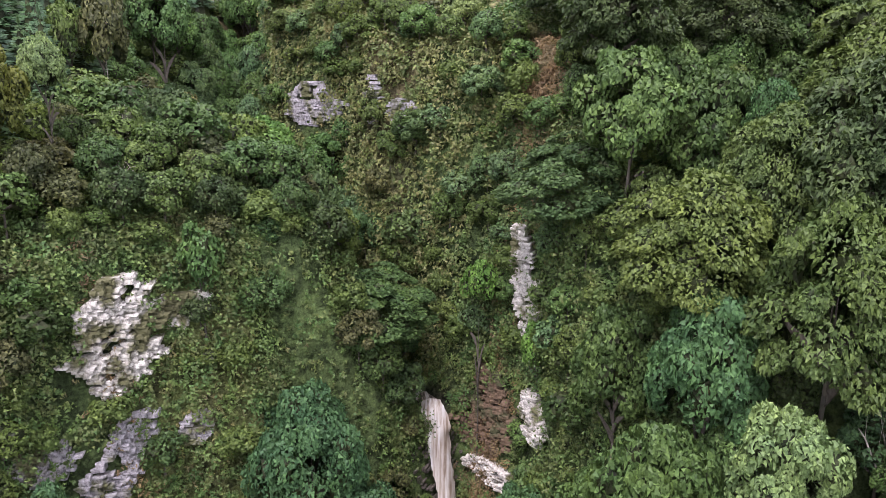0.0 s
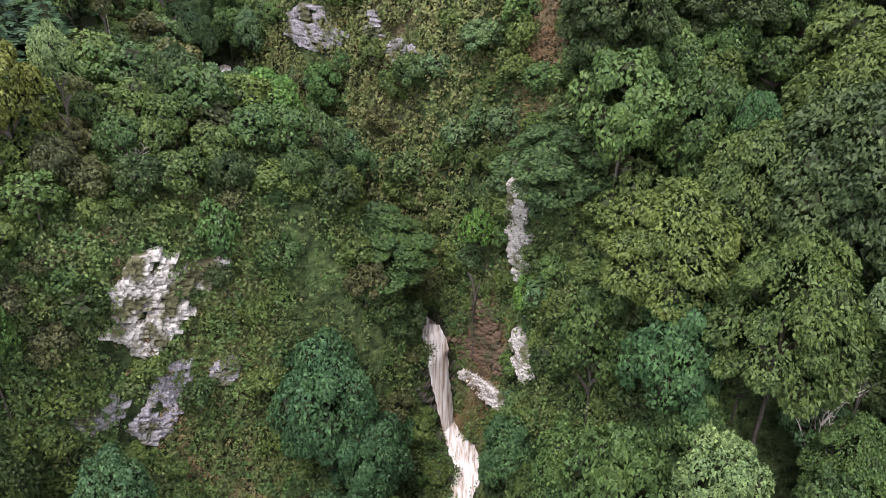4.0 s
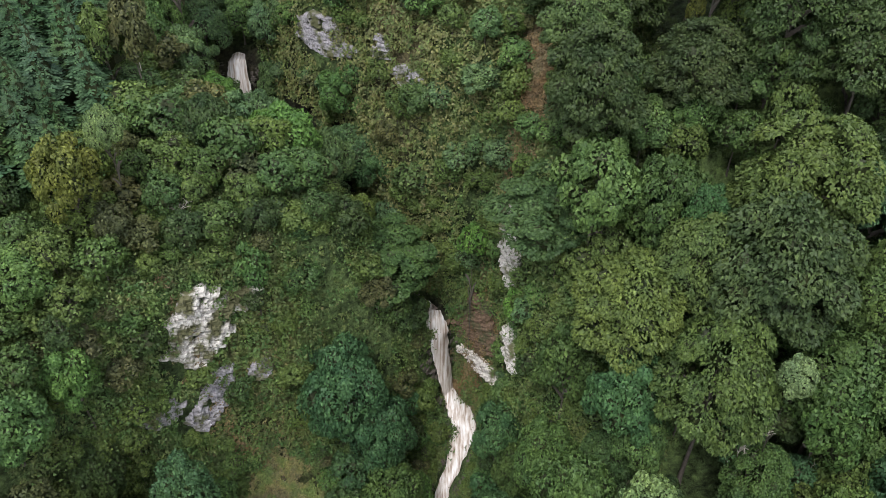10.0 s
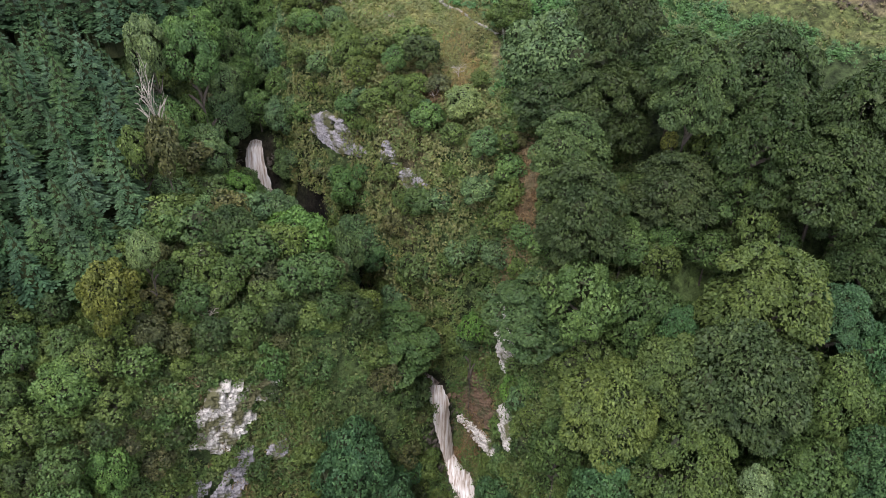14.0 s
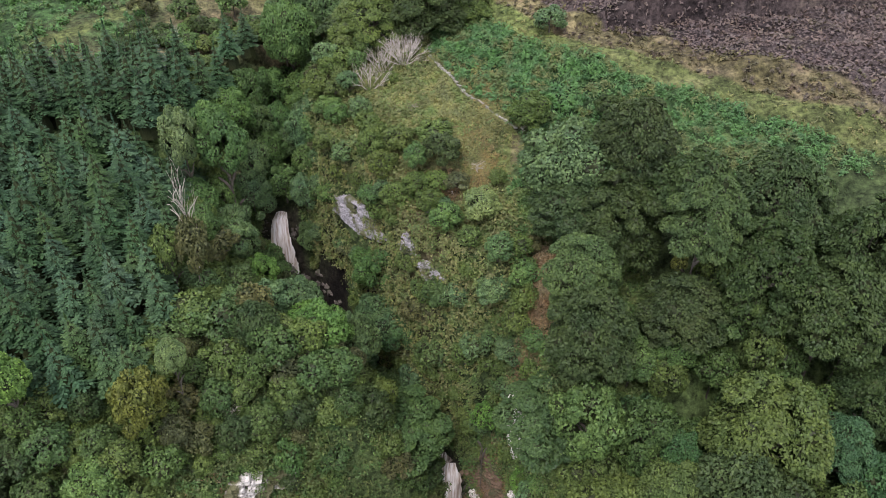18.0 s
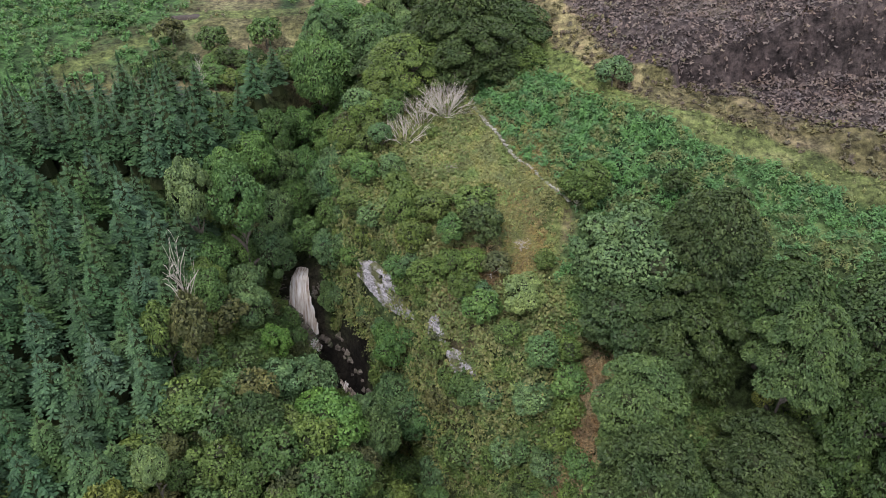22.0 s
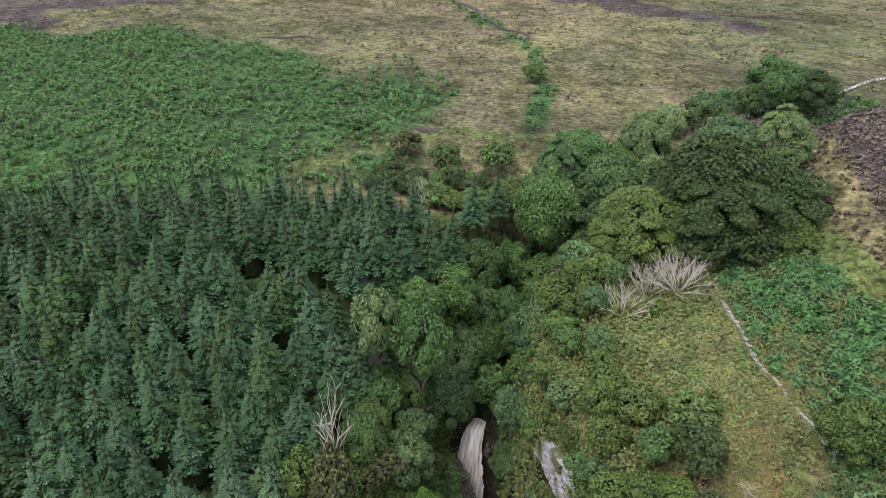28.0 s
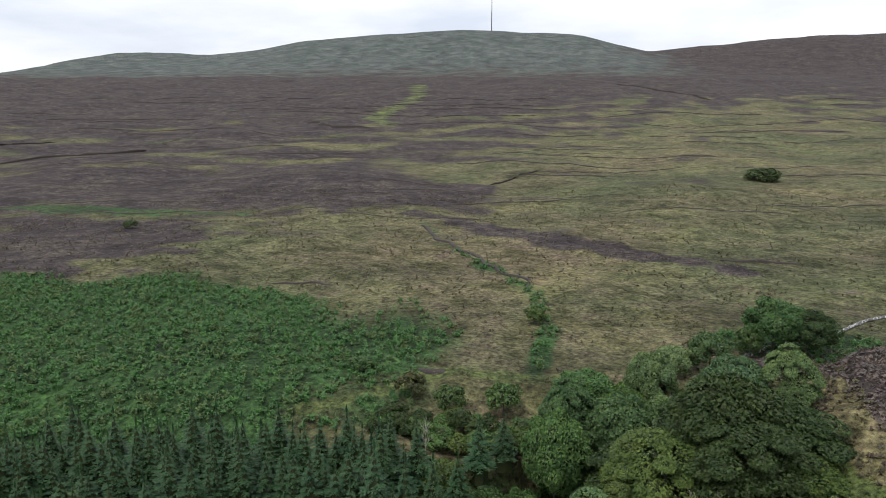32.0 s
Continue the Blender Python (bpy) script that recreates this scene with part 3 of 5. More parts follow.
def cover(x, y):
    """Shares of heather, bracken, bare earth and short bright grass."""
    v, u = -0.485 * x + 0.875 * y, 0.875 * x + 0.485 * y
    n1, n2, n3 = wave(x, y, 55, 21), wave(x, y, 23, 22), wave(x, y, 150, 23)
    pd, ps, _ = along(PATH, x, y)
    over = pd * ps
    heath = smooth(0.0, 1.0, (v - 300) / 900 * 0.6 + 0.3 + 0.3 * n3 + 0.2 * n1 + 0.22 * smooth(0.05, -0.3, u / np.maximum(v, 50)) - 0.45 * smooth(0.02, 0.4, u / np.maximum(v, 50)) * smooth(1500, 900, v)) * smooth(190, 280, v + 14 * n1) * (1 - 0.8 * smooth(1500, 2300, v + 180 * n3) * smooth(1000, 500, u + 100 * n3))
    heath = np.maximum(heath, smooth(0.2, -0.2, np.hypot((u - 45) / 46, (v - 258 + 1.1 * (u - 45)) / 13) - 1 + 0.3 * n2))
    heath = np.maximum(heath, smooth(0.2, -0.2, np.hypot((u + 40) / 75, (v - 375) / 60) - 1 + 0.3 * n1))
    heath = np.maximum(heath, smooth(0.2, -0.2, np.hypot((u + 108) / 46, (v - 243) / 50) - 1 + 0.25 * n2))
    heath = np.maximum(heath, smooth(0.2, -0.2, np.hypot((u + 190) / 75, (v - 400) / 65) - 1 + 0.3 * n1))
    heath = np.maximum(heath, smooth(-5.5, -8, over + 1.5 * n2) * smooth(152, 138, v) * smooth(52, 60, u))
    fern = smooth(2, -2, np.hypot((u + 62) / 70, (v - 150) / 45) * 8 - 8 + n1)
    fern = np.maximum(fern, smooth(1.0, 2.4, over + 0.7 * n2) * smooth(72, 77, y) * smooth(-7, -5, x) * smooth(122, 112, v) * (x < 90))
    fern = np.maximum(fern, 0.62 * smooth(0.2, -0.2, np.hypot((u + 125) / 48, (v - 312) / 11) - 1 + 0.4 * n2))
    fern = np.maximum(fern, 0.56 * smooth(3.6, 0.8, along(GULLY, x, y)[0] + 1.2 * n2))
    fern = np.maximum(fern, smooth(0.2, -0.2, np.hypot((u - 78) / 16, (v - 148) / 9) - 1 + 0.2 * n2))
    wood = smooth(118, 104, v) * smooth(41, 36, height(x, y)) * smooth(-3, 1, over)
    grass = smooth(0.3, -0.2, np.hypot((x + 16.8) / 5.0, (y - 40.2) / 8.5) - 1 + 0.2 * n2 + 0.3 * wave(x, y, 6, 33))
    wd, ws, _ = along(WALL_LINE, x, y)
    knoll = smooth(-1.5, 0.5, wd * ws) * smooth(0.25, -0.25, np.hypot((x + 2) / 9, (y - 84) / 15) - 1 + 0.1 * n2)
    trod = np.maximum(smooth(2.6, 1.2, pd + 0.5 * n2) * smooth(150, 130, v), smooth(0.4, -0.2, np.hypot((x - 2.2) / 2.6, (y - 80) / 8) - 1))
    bank = smooth(2.2, 1.0, along(BANK, x, y)[0] + 0.4 * n2)
    track = 1.2 * smooth(9, 4, along(TRACK, x, y)[0])
    wood = wood * (1 - grass) * (1 - knoll)
    return np.stack([heath * np.clip(1 - track, 0, 1), fern * (1 - knoll), wood, np.maximum.reduce([trod, grass * 0.75, bank, track])], -1)


gx = steps(-4200, -36, 16, 4200, 0.6, 1.026)
gy = steps(-500, 40, 94, 4400, 0.6, 1.026)
GX, GY = np.meshgrid(gx, gy)
GZ = height(GX, GY)
ny, nx = GX.shape


def ground_z(x, y):
    """Height of the ground's mesh itself."""
    x, y = np.asarray(x, float), np.asarray(y, float)
    i, j = np.clip(np.searchsorted(gx, x) - 1, 0, nx - 2), np.clip(np.searchsorted(gy, y) - 1, 0, ny - 2)
    a, b = np.clip((x - gx[i]) / (gx[i + 1] - gx[i]), 0, 1), np.clip((y - gy[j]) / (gy[j + 1] - gy[j]), 0, 1)
    return (GZ[j, i] * (1 - a) + GZ[j, i + 1] * a) * (1 - b) + (GZ[j + 1, i] * (1 - a) + GZ[j + 1, i + 1] * a) * b


me = bpy.data.meshes.new("ground")
me.vertices.add(nx * ny)
me.vertices.foreach_set("co", np.stack([GX, GY, GZ], -1).astype(np.float32).ravel())
idx = np.arange(nx * ny, dtype=np.int32).reshape(ny, nx)
quad = np.stack([idx[:-1, :-1], idx[:-1, 1:], idx[1:, 1:], idx[1:, :-1]], -1).reshape(-1, 4)
me.loops.add(quad.size)
me.loops.foreach_set("vertex_index", quad.ravel())
me.polygons.add(len(quad))
me.polygons.foreach_set("loop_start", np.arange(0, quad.size, 4, dtype=np.int32))
me.polygons.foreach_set("loop_total", np.full(len(quad), 4, np.int32))
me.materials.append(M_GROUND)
me.update(calc_edges=True)
me.shade_smooth()
layer = me.color_attributes.new("cover", "FLOAT_COLOR", "POINT")
layer.data.foreach_set("color", cover(GX, GY).astype(np.float32).ravel())
# Share of the painted haze colour, growing with distance over the far hills.
far_layer = me.attributes.new("hill_haze", "FLOAT", "POINT")
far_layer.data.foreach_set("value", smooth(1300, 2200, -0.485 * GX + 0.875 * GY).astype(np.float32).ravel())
# Where the gorge bed takes its wet, shade-darkened colour: close to the stream.
gorge_shade_layer = me.attributes.new("wet", "FLOAT", "POINT")
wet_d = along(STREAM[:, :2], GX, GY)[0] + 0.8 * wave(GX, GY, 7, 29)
gorge_shade_layer.data.foreach_set("value", (smooth(5.0, 2.8, wet_d + 2.4 * smooth(76, 70, GY)) * smooth(57, 60, GY) * smooth(96, 90, GY)).astype(np.float32).ravel())
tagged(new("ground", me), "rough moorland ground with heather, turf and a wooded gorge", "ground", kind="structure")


# ---- trees that stand out ----
B, A, C, S = "beech", "ash", "scrub", "shrub"
broadleaf(S, -17.7, 49.3, 18.6, 1.7, FRESH)
broadleaf(A, -13.8, 55, 18.8, 2.3, BLUE)
broadleaf(A, -16, 62.5, 25, 2.9, LIME)
broadleaf(A, -18.6, 64.2, 24, 2.2, LIME)
broadleaf(A, -10.2, 48.4, 5.2, 4.6, BLUE)
broadleaf(A, -6.4, 47, -1.2, 3.2, BLUE)
broadleaf(A, -5.2, 43.5, -8, 2.8, MID)
broadleaf(B, -6.8, 59.5, 12.4, 4.8, MID)
broadleaf(S, 3.2, 60, 12.9, 1.4, LIME)
broadleaf(S, 7.8, 53.5, 9.6, 1.4, LIME)
broadleaf(B, 10.5, 52.5, 24.6, 4.8, MID)
broadleaf(B, 15.6, 42, 23.6, 4.4, OLIVE)
broadleaf(B, 21.4, 36, 23.2, 4.3, OLIVE)
broadleaf(A, 20.4, 44.5, 28.8, 1.5, BLUE)
broadleaf(A, 18.3, 47.0, 29.4, 2.8, MID)
broadleaf(A, 15.2, 27.4, 15.2, 2.1, PALE)
broadleaf(A, 10.7, 31, 12.7, 3.1, MID)
broadleaf(A, 15.4, 37.7, 17.2, 3.0, BLUE)
broadleaf(B, 25.4, 40.5, 30.2, 5.0, DARK)
broadleaf(A, 25.4, 33.4, 22, 1.3, PALE)
broadleaf(A, 26, 23, 12.4, 1.8, YELLOW)
broadleaf(A, 14, 22.6, 11, 3.3, MID)
broadleaf(A, 4.9, 28.3, 2.8, 3.0, MID)
broadleaf(A, -30.4, 37.9, 17.2, 2.0, FRESH)
broadleaf(A, -22.4, 34.4, 6.4, 2.4, BLUE)
broadleaf(A, -28.4, 28.4, 9, 3.0, BLUE)
broadleaf(A, -23.6, 30, 4.9, 2.4, BLUE)
broadleaf(A, -21.6, 24.6, 7.2, 2.5, BLUE)
broadleaf(A, -30, 46.7, 31, 2.4, YELLOW)
broadleaf(A, -27.8, 50.5, 31.7, 1.4, PALE)
broadleaf(A, -41, 45.3, 34, 1.9, LIME)
broadleaf(S, -20, 57, 27, 2.4, MID)
broadleaf(C, -29.8, 64.2, 35.6, 2.3, BROWN)
broadleaf(C, -32.4, 63.6, 35.0, 2.0, OLIVE)
broadleaf(A, 11.8, 72.2, 44.2, 4.8, SAGE)
broadleaf(B, 12.6, 67.2, 41.0, 4.6, DARK, 3.0)
broadleaf(B, 15.8, 64, 42.8, 4.6, DARK, 3.0)
broadleaf(B, 22.8, 66, 45.0, 4.6, DARK, 3.0)
broadleaf(B, 28.5, 57.5, 43.0, 4.1, DARK, 3.0)
broadleaf(B, 28, 46, 34, 4.6, OLIVE)
broadleaf(B, 31.5, 65, 46.0, 4.6, DARK, 3.0)
broadleaf(B, 38, 59, 44.6, 4.2, DARK, 3.0)
broadleaf(S, 21.1, 59, 37.9, 0.7, YELLOW)
broadleaf(A, -36, 80.9, 40.2, 2.7, PALE)
broadleaf(A, -31.5, 82.5, 38.6, 2.7, FRESH)
broadleaf(A, -28.2, 109, 44, 3.6, FRESH)
broadleaf(A, -15, 121, 44.6, 4.5, SAGE)
broadleaf(A, -22.5, 119, 43.5, 4.2, SAGE)
broadleaf(B, -19, 107.8, 42.8, 5.2, DARK)
broadleaf(B, -9.5, 111, 51.5, 7.0, DARK)
broadleaf(B, -3.5, 113.5, 49, 5.2, DARK)
broadleaf(B, -14.6, 104, 46.6, 5.0, OLIVE)
broadleaf(B, -6.8, 105.5, 49.5, 5.6, DARK)
broadleaf(B, -2.2, 108.5, 46.0, 4.2, OLIVE)
broadleaf(C, -2.9, 78.6, float(height(-2.9, 78.6)) + 4.2, 2.1, DARK, None, "on the grassy knoll")
broadleaf(S, -1.2, 75.2, float(height(-1.2, 75.2)) + 2.2, 1.5, BROWN, None, "on the grassy knoll")
broadleaf(A, -33.5, 41.0, 23.8, 2.5, FRESH)
broadleaf(A, -33.9, 33.1, 17.2, 3.0, FRESH)
broadleaf(B, 20.3, 42.7, 27.6, 3.2, OLIVE)
broadleaf(A, 31.1, 36.3, 20.2, 4.2, MID)
broadleaf(A, 34.7, 41.5, 25.2, 3.3, OLIVE)
broadleaf(A, 17.2, 53.8, 31.3, 2.4, FRESH)
broadleaf(A, 21.3, 54.1, 31.9, 1.9, FRESH)
broadleaf(B, 21.4, 56, 37.2, 3.6, DARK)
broadleaf(B, 34.7, 55, 40.5, 4.3, DARK)
broadleaf(A, 3.5, 64.3, 29.5, 2.0, SAGE)
broadleaf(A, -2.6, 68.3, 25.5, 2.4, MID)
broadleaf(A, -12.2, 76.9, 22.4, 2.9, FRESH)
broadleaf(A, -10.5, 73.8, 16.9, 3.4, SAGE)
broadleaf(A, -12.6, 65.2, 21.0, 2.6, SAGE)
broadleaf(S, -3.4, 67.6, 16.0, 2.4, MID)
for x, y, r, col in ((-6.2, 68.6, 2.3, SAGE), (-10.6, 68.4, 2.4, MID), (-8.2, 71.4, 2.2, BLUE), (-13.6, 71.0, 2.2, SAGE), (-4.2, 64.6, 1.9, BLUE)):
    broadleaf(A, x, y, float(height(x, y)) + 6.5, r, col)
broadleaf(S, -26.4, 59.4, 28.0, 2.6, MID)
broadleaf(S, -28.9, 58.8, 28.6, 2.2, FRESH)
broadleaf(A, -22.7, 59.6, 27.9, 2.4, DARK)
broadleaf(S, -19.3, 56.3, 24.4, 2.4, BROWN)
broadleaf(A, -32.0, 92.0, 29.5, 3.2, SAGE)
broadleaf(A, -31.3, 88.4, 26.2, 3.2, SAGE)
broadleaf(S, -35.5, 86.0, 25.9, 2.0, BROWN)
broadleaf(A, 17.0, 36.5, 11.3, 2.1, FRESH)
broadleaf(A, 6.0, 39.5, -7.6, 3.2, BLUE)
broadleaf(A, 11.8, 35.3, 1.5, 2.9, MID)
broadleaf(A, 13.3, 29.0, 3.0, 2.7, MID)
broadleaf(A, 18.6, 25.5, 9.1, 3.2, MID)
broadleaf(S, 9.5, 47.9, 6.3, 2.0, DARK)
broadleaf(A, -3.3, 45.8, -12.7, 2.2, FRESH)
broadleaf(A, -6.0, 40.5, -16.0, 2.4, BLUE)
broadleaf(A, -30.8, 35.3, 7.0, 2.6, DARK)
broadleaf(A, -22.5, 39.6, -4.6, 1.5, FRESH)
broadleaf(A, -20.1, 30.0, -3.6, 2.4, BLUE)
broadleaf(A, 30.4, 34.4, 19.0, 2.8, MID)
broadleaf(A, 30.5, 28.2, 12.5, 2.4, OLIVE)
broadleaf(S, -28.1, 44.2, 23.2, 2.0, MID)
broadleaf(S, -29.8, 40.8, 21.5, 1.9, OLIVE)
broadleaf(S, -25.8, 47.4, 22.8, 1.8, BROWN)
broadleaf(S, -26.2, 43.0, 14.9, 2.2, DARK)
broadleaf(S, -28.3, 50.8, 24.6, 2.0, BROWN)
broadleaf(A, -35.0, 88.5, 37.0, 2.4, FRESH)
broadleaf(A, -34.0, 94.1, 36.3, 2.8, FRESH)
broadleaf(A, -29.8, 95.6, 29.1, 2.4, MID)
broadleaf(A, -31.5, 106.1, 34.1, 2.7, FRESH)
broadleaf(A, -33.2, 101.5, 36.0, 2.6, MID)
broadleaf(A, -30.6, 113.5, 41.5, 3.4, FRESH)
broadleaf(A, -18.7, 88.8, 38.5, 1.8, FRESH)
broadleaf(A, -17.8, 85.3, 35.5, 2.0, OLIVE)
broadleaf(S, -13.6, 83.6, 36.2, 1.6, PALE)
broadleaf(S, -4.3, 82.9, 38.4, 2.2, OLIVE)
broadleaf(S, -30.3, 71.7, 28.4, 2.2, BROWN)
broadleaf(A, -26.2, 73.3, 23.6, 1.9, LIME)
broadleaf(A, -34.1, 75.8, 30.1, 2.0, OLIVE)
broadleaf(A, 1.9, 71.3, 36.2, 2.0, PALE)
broadleaf(A, -15.0, 75.9, 10.4, 2.8, SAGE)
broadleaf(S, -26.7, 66.8, 27.3, 2.0, MID)
broadleaf(A, 7.4, 83.6, 42.0, 2.5, OLIVE, None, "beside the dry-stone wall")
broadleaf(S, 16.7, 84.1, 42.0, 1.5, DARK, None, "standing in the bracken")
broadleaf(S, 20.5, 78, 42.0, 1.6, MID, None, "standing in the bracken")
broadleaf(S, -29.4, 59.6, 29.0, 2.2, OLIVE)
broadleaf(S, -23.7, 62.9, 27.4, 2.2, BROWN)
for k in range(44):
    f = k / 43
    x, y = -54 + 27 * f + pick.uniform(-1.5, 1.5), 108.5 + 7 * f + pick.uniform(-2.6, 3.2)
    g = float(height(x, y))
    broadleaf(S, x, y, g + pick.uniform(1.6, 3.0), pick.uniform(1.3, 2.1), pick.choice((MID, FRESH, OLIVE, DARK)), None, "at the edge of the moor")
FAR = "beside the moor stream"
broadleaf(A, -16.6, 147, 45.0, 3.1, SAGE, 3.2, FAR)
broadleaf(A, -21.5, 143, 43.4, 2.8, PALE, 3.2, FAR)
broadleaf(A, -8.5, 162, 48.0, 4.6, FRESH, 3.2, FAR)
broadleaf(A, -3.5, 163, 46.6, 4.4, DARK, 3.2, FAR)
broadleaf(S, -12.1, 157.8, 43.6, 2.4, MID, 3.2, FAR)
broadleaf(S, -36.4, 450, 50.5, 8.5, DARK, None, "alone on the open moor")
broadleaf(S, -216.6, 192.6, 42.8, 2.4, DARK, None, "alone on the open moor")
broadleaf(S, -50.8, 158, 42.2, 1.9, OLIVE, None, "in a moorland gully")
broadleaf(S, -66, 121, 41.0, 2.0, MID, None, "at the edge of the moor")
broadleaf(S, -54, 117, 42.0, 2.3, BROWN, None, "at the edge of the moor")
broadleaf(S, -47, 116, 41.5, 2.2, MID, None, "at the edge of the moor")
broadleaf(S, -40, 119, 42.0, 2.4, FRESH, None, "at the edge of the moor")

# ---- the rest of the woods ----
MEADOW = (-16.8, 40.2, 4.6, 8.5)
BARE = [(-22.6, 45.5, 11.4, 2.3), (-18.6, 48.2, 12.5, 1.8), (-23, 43.9, 2.5, 2.4), (-18.8, 48, 3, 1.3), (6, 55.5, 11.5, 1.8), (6.9, 54, 1.3, 2.2), (4.4, 56.4, -7, 3.2), (0.5, 58.5, -7, 4.0),
        (-14.5, 82, 25, 3.4), (-5, 75, 26, 2.8), (-27.5, 88, 13, 4.5), (2.5, 59, 1, 2.5), (9, 65, 31, 2.2), (9.5, 62, 28, 2.0), (6.0, 53.2, -0.5, 3.2), (5.2, 54.6, 10, 2.8), (3.5, 57.5, -3, 3.4), (-25.5, 84.5, 8.5, 4.6), (-21.5, 80.5, 6, 4.2),
        (-13.5, 80.2, 23, 3.2), (-23.2, 43.6, 9, 2.6), (-23.4, 42.2, 1, 2.4), (2.6, 58.6, -2, 3.6), (7.6, 52.8, 1, 3.0), (4.6, 57.6, -1, 3.2), (8.6, 61.4, 29, 2.8), (7.8, 59.2, 27.5, 2.4), (9.2, 63.4, 30.5, 2.6)]


def free(x, y, z, r, tight=0.62):
    for a, b, c, q in TREES:
        dx = a - x
        if -9 < dx < 9:
            if dx * dx + (b - y) ** 2 + (c - z) ** 2 * 0.7 < (tight * (r + q)) ** 2:
                return False
    return True


def scatter(lo_x, hi_x, lo_y, hi_y, step):
    y = lo_y
    row = 0
    while y < hi_y:
        x = lo_x + (step / 2 if row % 2 else 0)
        while x < hi_x:
            yield x + pick.uniform(-0.48, 0.48) * step, y + pick.uniform(-0.48, 0.48) * step
            x += step
        y += step * 0.87
        row += 1


def in_plantation(x, y):
    v = -0.485 * x + 0.875 * y
    return x < -32 - 0.28 * max(0, y - 64) and v < 110 and y > 50 + 0.3 * (x + 33) and x > -125 and y > 18


def spots(lo_x, hi_x, lo_y, hi_y, step):
    """Jittered places with the ground's height, its slope, and the distances to the stream and the two cliff feet."""
    p = np.array(list(scatter(lo_x, hi_x, lo_y, hi_y, step)))
    x, y = p[:, 0], p[:, 1]
    g = height(x, y)
    slope = np.hypot(height(x + 0.4, y) - g, height(x, y + 0.4) - g) / 0.4
    d = along(STREAM[:, :2], x, y)[0]
    dl, a, _ = along(LEFT_FOOT, x, y)
    dr, b, _ = along(RIGHT_FOOT, x, y)
    return [tuple(float(k) for k in row) for row in np.stack([x, y, g, slope, d, dl * a, -dr * b], 1)]


def bare(x, y, z):
    return any((x - a) ** 2 + (y - b) ** 2 + (z - c) ** 2 < r * r for a, b, c, r in BARE)


# tall trees
for x, y, g, slope, d, sl, sr in spots(-64, 52, 12, 132, 1.7):
    v = -0.485 * x + 0.875 * y
    if in_plantation(x, y) or (d < (5.4 if y < 56 else 3.6) and 36 < y < 91.5) or v > 124:
        continue
    if ((x - MEADOW[0]) / MEADOW[2]) ** 2 + ((y - MEADOW[1]) / MEADOW[3]) ** 2 < 1:
        continue
    if y > 84 and x < -33.4:
        continue
    if y > 62 and x < 4:
        if sr > 8 and not (y > 102 and x < -6):
            continue
        if sl > 14 or (y > 124 and x > -12):
            continue
        if y > 102:
            r, h, st, col = pick.uniform(3.0, 4.4), pick.uniform(7, 10), pick.choice((A, A, B)), pick.choice((SAGE, SAGE, FRESH, PALE))
        elif sr > 1.5:
            if pick.random() < 0.15:
                continue
            r, h, st, col = pick.uniform(1.2, 2.0), pick.uniform(2.6, 4.2), C, pick.choice((SAGE, OLIVE, FRESH, OLIVE, SAGE))
        elif 71 < y < 87 and -29 < x < -17:
            r, h, st, col = pick.uniform(1.1, 1.6), pick.uniform(2.4, 3.4), C, pick.choice((MID, BROWN, OLIVE, DARK))
        else:
            r, h, st, col = pick.uniform(2.1, 3.1), pick.uniform(6, 9.5), A, pick.choice((FRESH, SAGE, SAGE, SAGE, FRESH))
    elif sl > 0:
        if y > 41 and sl < 4.0 and x < -11:
            continue
        r, h, st, col = pick.uniform(1.5, 2.5), pick.uniform(3.5, 5.5), C, pick.choice((MID, OLIVE, BROWN, DARK, OLIVE, MID))
    elif sr > 0 and y > 43 and x < 11:
        if sr < 2 or slope < 0.8:
            continue
        r, h, st, col = pick.uniform(1.3, 2.1), pick.uniform(3, 4.5), C, pick.choice((SAGE, OLIVE, FRESH, OLIVE, SAGE))
    elif x > 2:
        if y > 72 - 0.28 * (x - 12) or (y > 58 and x < 12.5):
            continue
        if y > 48:
            r, h, st, col = pick.uniform(3.0, 4.3), pick.uniform(12, 14.5), B, pick.choice((DARK, OLIVE, MID, DARK))
        else:
            r, h, st, col = pick.uniform(2.2, 3.6), pick.uniform(11, 15), pick.choice((B, A, A)), pick.choice((MID, OLIVE, MID, BLUE, DARK, FRESH))
    else:
        if y > 44 and x < -12:
            continue
        r, h, st, col = pick.uniform(2.0, 2.9), pick.uniform(8, 12) if y < 36 else pick.uniform(4, 6), A if y < 36 else C, pick.choice((BLUE, MID, DARK, BLUE))
    z = g + h - r
    h += pick.uniform(-1.2, 1.8) if st != C else 0
    if free(x, y, z, r, 0.66 if st == C else 0.76 if y > 64 else 0.9) and not bare(x, y, g):
        broadleaf(st, x, y, g + h, r, col)

# lower trees that fill the gaps between the tall crowns
for x, y, g, slope, d, sl, sr in spots(2, 46, 16, 62, 3.4):
    if sl > 0 or d < 4 or (sr > 0 and y > 43 and x < 11) or (x < 13 and y > 56):
        continue
    r, h = pick.uniform(1.7, 2.7), pick.uniform(5, 8.5)
    if free(x, y, g + h - r, r, 0.6) and not bare(x, y, g):
        broadleaf(C, x, y, g + h, r, pick.choice((DARK, MID, MID, BLUE, OLIVE)))

